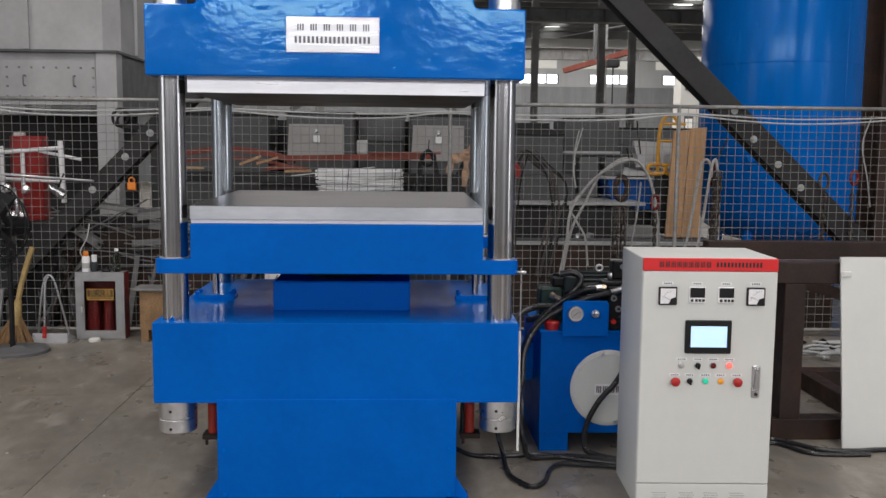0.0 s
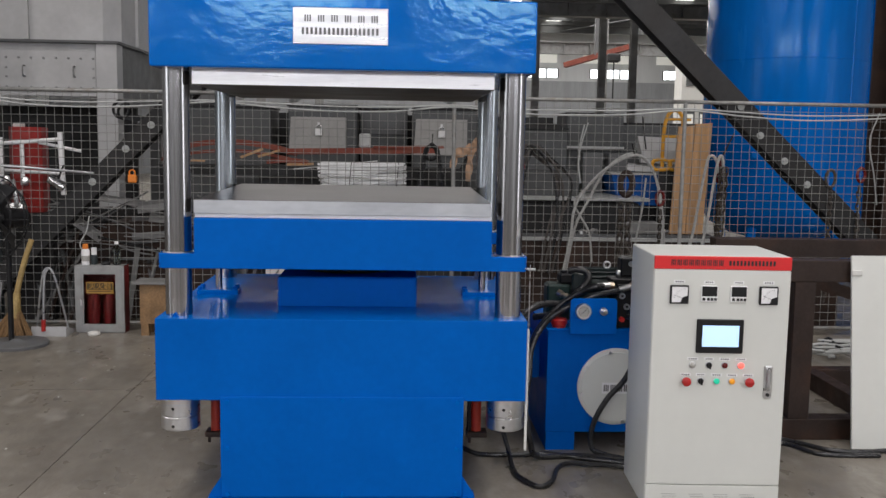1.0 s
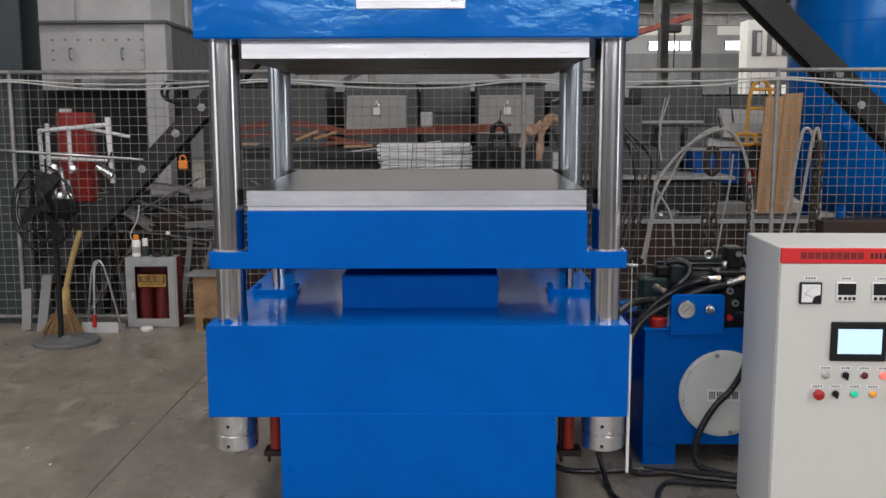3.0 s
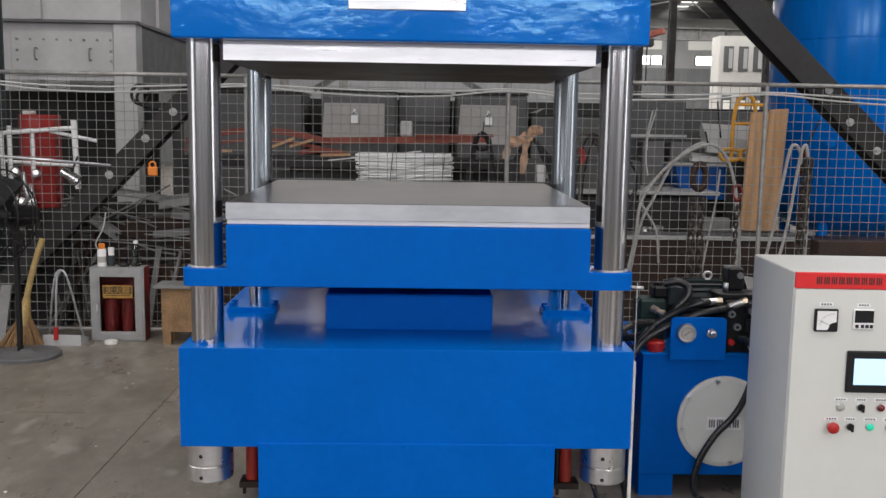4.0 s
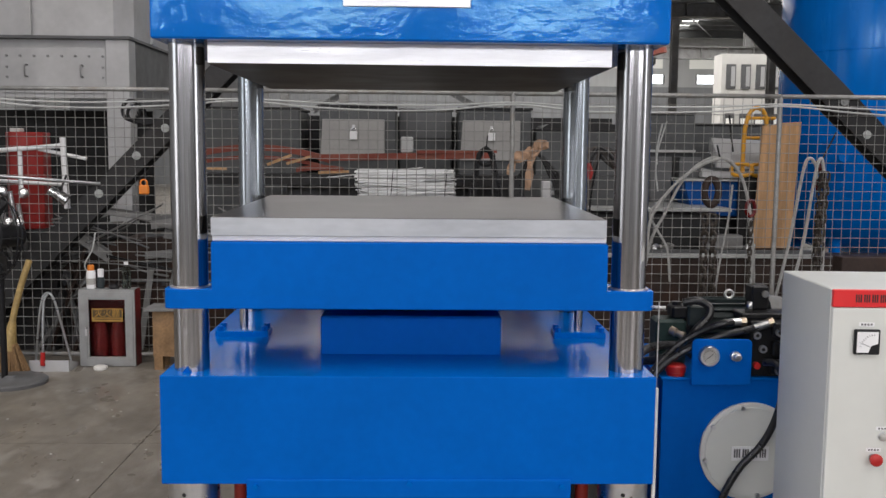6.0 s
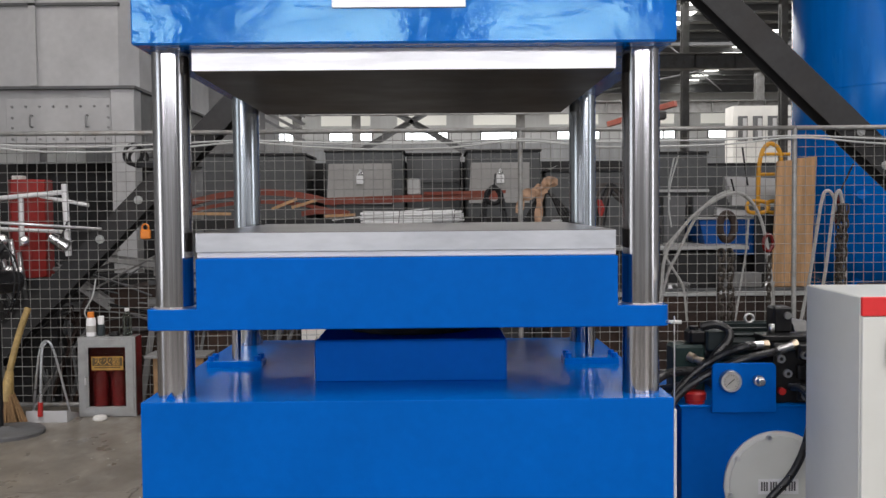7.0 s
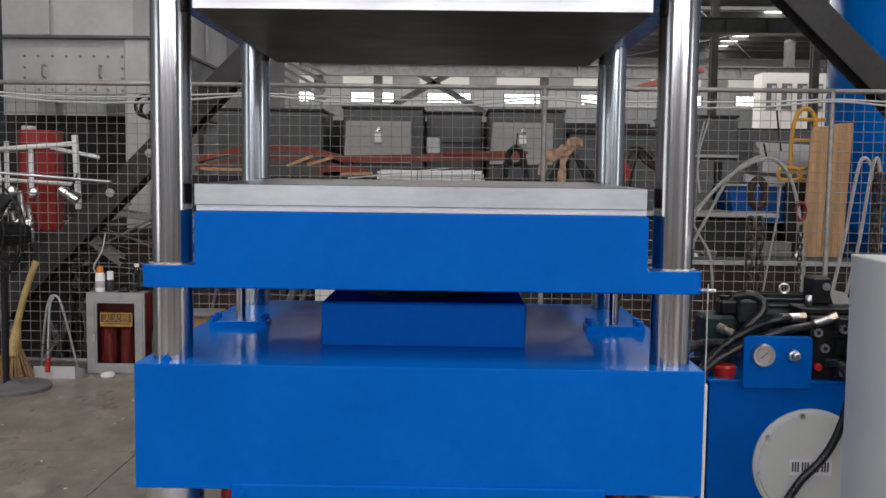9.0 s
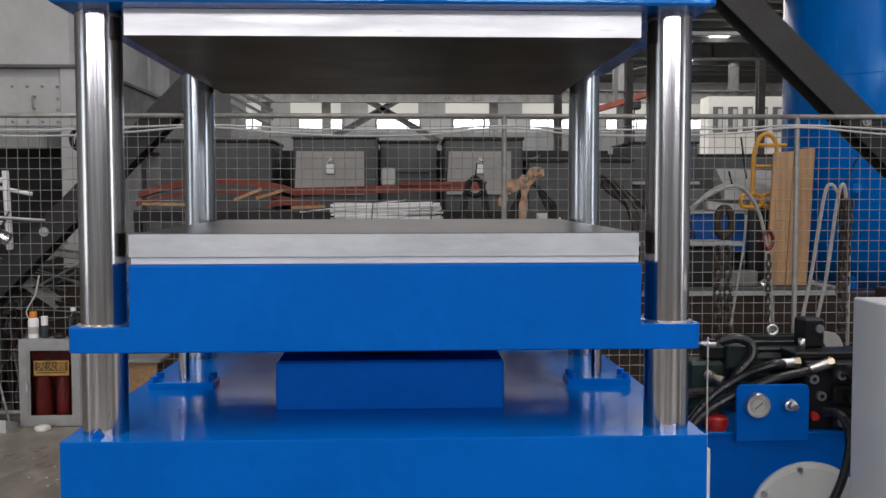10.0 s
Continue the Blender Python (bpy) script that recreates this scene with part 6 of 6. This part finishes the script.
sling("wire_sling", [(2.42, 4.06, 1.35), (2.4, 4.06, 1.1), (2.36, 4.06, 0.85), (2.31, 4.06, 0.5)], 0.008, ROPE, "thin pale wire hanging from the sling")
sling("rope_sling", [(2.74, 3.95, 0.45), (2.83, 3.95, 0.9), (2.915, 3.95, 1.46), (2.96, 3.95, 1.555), (3.01, 3.95, 1.5), (3.02, 3.95, 1.4)], 0.013, ROPE, "pale rope sling hung on the fence", "rope slings")
sling("rope_sling", [(2.83, 3.93, 0.45), (2.93, 3.93, 0.9), (3.0, 3.93, 1.44), (3.035, 3.93, 1.555), (3.06, 3.93, 1.48), (3.085, 3.93, 1.2), (3.09, 3.93, 0.45)], 0.013, ROPE, "pale rope sling hung on the fence", "rope slings")
sling("dark_sling", [(3.035, 3.97, 1.54), (3.06, 3.97, 1.42), (3.05, 3.97, 1.32), (3.02, 3.97, 1.38), (3.03, 3.97, 1.54)], 0.016, DARK_RED, "dark red sling loop hung among the ropes")
for k, (x, r) in enumerate(((1.36, 0.012), (1.4, 0.01), (1.33, 0.012), (1.43, 0.009), (1.3, 0.011), (1.38, 0.013))):
    sling("dark_cable", [(x - 0.13, 4.0 + 0.02 * k, 0.6), (x - 0.1, 4.0 + 0.02 * k, 1.2), (x - 0.05, 4.0 + 0.02 * k, 1.5), (x + 0.02, 4.0 + 0.02 * k, 1.62), (x + 0.14, 4.0 + 0.02 * k, 1.52), (x + 0.24 + 0.03 * k, 4.0 + 0.02 * k, 1.3), (x + 0.27, 4.0 + 0.02 * k, 0.9), (x + 0.2, 4.0 + 0.02 * k, 0.5)], r, OLD_CABLE if k % 3 else RUBBER, "dark cable loop hung on the mesh fence", "dark cables")
sling("red_strap", [(1.3, 3.98, 1.4), (1.29, 3.97, 1.5), (1.32, 3.97, 1.44), (1.3, 3.97, 1.38)], 0.012, DEEP_RED, "short red strap among the dark cables", "dark cables")
for pts in ([(1.86, 3.92, 1.82), (1.80, 3.92, 1.6), (1.79, 3.92, 1.45), (1.81, 3.92, 1.3)], [(1.83, 3.93, 1.80), (1.795, 3.93, 1.62), (1.80, 3.93, 1.5)]):
    sling("pale_wire", pts, 0.006, CLIP, "thin pale wire hooked on the mesh", "pale wires")
for pts in ([(2.352, 4.0, 1.885), (2.37, 4.0, 1.75), (2.393, 4.0, 1.6)], [(2.27, 4.0, 1.65), (2.293, 4.0, 1.56)], [(3.15, 3.95, 1.75), (3.06, 3.95, 1.56)]):
    sling("hook_rod", pts, 0.007, BLACK, "bent black hook rod on the fence", "hook rods")

LINK = None


def chain(x, y, z1, z0, dx=0.0, size=1.0):
    c = thing("lifting_chain", (x, y, z0), "oily steel lifting chain hanging behind the fence", "chain", "lifting chains")
    global LINK
    if LINK is None:
        bm = bmesh.new()
        pts = []
        for k in range(17):
            a = k / 16 * math.tau
            pts.append(Vector((0.014 * math.cos(a), 0, 0.014 * math.sin(a) + (0.013 if math.sin(a) > 0 else -0.013))))
        tube(bm, pts, 0.007, 6, 1, closed=True)
        bmesh.ops.recalc_face_normals(bm, faces=bm.faces)
        LINK = bpy.data.meshes.new("link")
        bm.to_mesh(LINK)
        bm.free()
        LINK.materials.append(CHAIN)
    n = int((z1 - z0) / (0.042 * size))
    for i in range(n):
        ob = new("link", LINK)
        ob.parent = c
        ob.matrix_basis = pose(dx * i / n, 0, i * 0.042 * size + 0.02, 0, 6 * math.sin(i * 2.1), 45 + 90 * (i % 2)) @ Matrix.Scale(size, 4)
    return c


chain(2.155, 3.895, 1.2, 0.2, 0.015, 1.6)
chain(2.24, 3.895, 1.2, 0.2, -0.01, 1.6)
chain(2.5, 3.874, 1.12, 0.2, 0.01, 1.0)
chain(2.985, 3.874, 1.5, 0.3, 0.06, 1.25)
chain(3.035, 3.9, 1.5, 0.3, 0.045, 1.25)
chain(3.01, 3.93, 1.46, 0.3, 0.03, 1.1)
chain(4.0, 3.874, 1.29, 0.3, 0.0, 1.15)
chain(4.255, 3.874, 1.33, 0.3, 0.0, 1.15)
for x, z, m in ((2.205, 1.3, BROWN_STEEL), (4.0, 1.375, CHAIN), (4.27, 1.41, DARK_RED), (2.505, 1.18, DARK_RED)):
    bm = bmesh.new()
    R = 0.095 if x == 2.205 else 0.075 if m is CHAIN else 0.06
    pts = [Vector((x + R * 0.55 * math.cos(a), 3.885, z + R * math.sin(a))) for a in (k / 24 * math.tau for k in range(25))]
    tube(bm, pts, 0.014 if x != 2.205 else 0.028, 8, 1, closed=True)
    single("master_link", bm, m, "oval steel master link holding the chains", "chain link", "master links")
bm = bmesh.new()
tube(bm, [(4.43, 3.95, 1.95), (4.36, 3.95, 1.7), (4.42, 3.95, 1.4), (4.46, 3.95, 1.15)], 0.006, 6)
single("pale_wire", bm, CLIP, "thin pale wire hooked on the mesh", "wire", "pale wires")

# cable heaps on the floor beyond the brown frame
rnd = random.Random(8)
for k in range(9):
    cx, cy = 3.3 + rnd.uniform(0, 1.1), 3.05 + rnd.uniform(-0.25, 0.3)
    pts = [(cx + rnd.uniform(-0.3, 0.3), cy + rnd.uniform(-0.15, 0.15), 0.02 + 0.025 * rnd.random() * 3) for _ in range(6)]
    sling("looped_cable", pts, 0.012, CLIP if k % 3 else RUBBER, "tangled pale cables heaped on the floor", "cable heap")

# grey stair housing under the far roof
sh = thing("grey_duct_housing", (-3.4, 14, 0), "grey sheet-metal duct housing with ribs further down the hall", "duct")
part("body", B(box, -4.6, -2.85, 13.5, 15.0, 2.3, 3.7), GREY_SHEET, sh)
for k in range(4):
    part("rib", B(beam, (-2.9, 13.45, 3.5 - k * 0.14), (-2.15, 13.45, 3.1 - k * 0.14), 0.1, 0.05), GREY_SHEET, sh)
part("support", B(box, -4.4, -2.9, 13.7, 14.8, 0.0, 2.3), MID_STEEL, sh)

bm = bmesh.new()
prism(bm, [(4.3, 0.0), (4.33, 0.0), (4.37, 0.6), (4.34, 0.6)], "x", -0.95, -0.35)
single("pale_board", bm, WALL_CREAM, "pale board leaning low down behind the fence", "board")
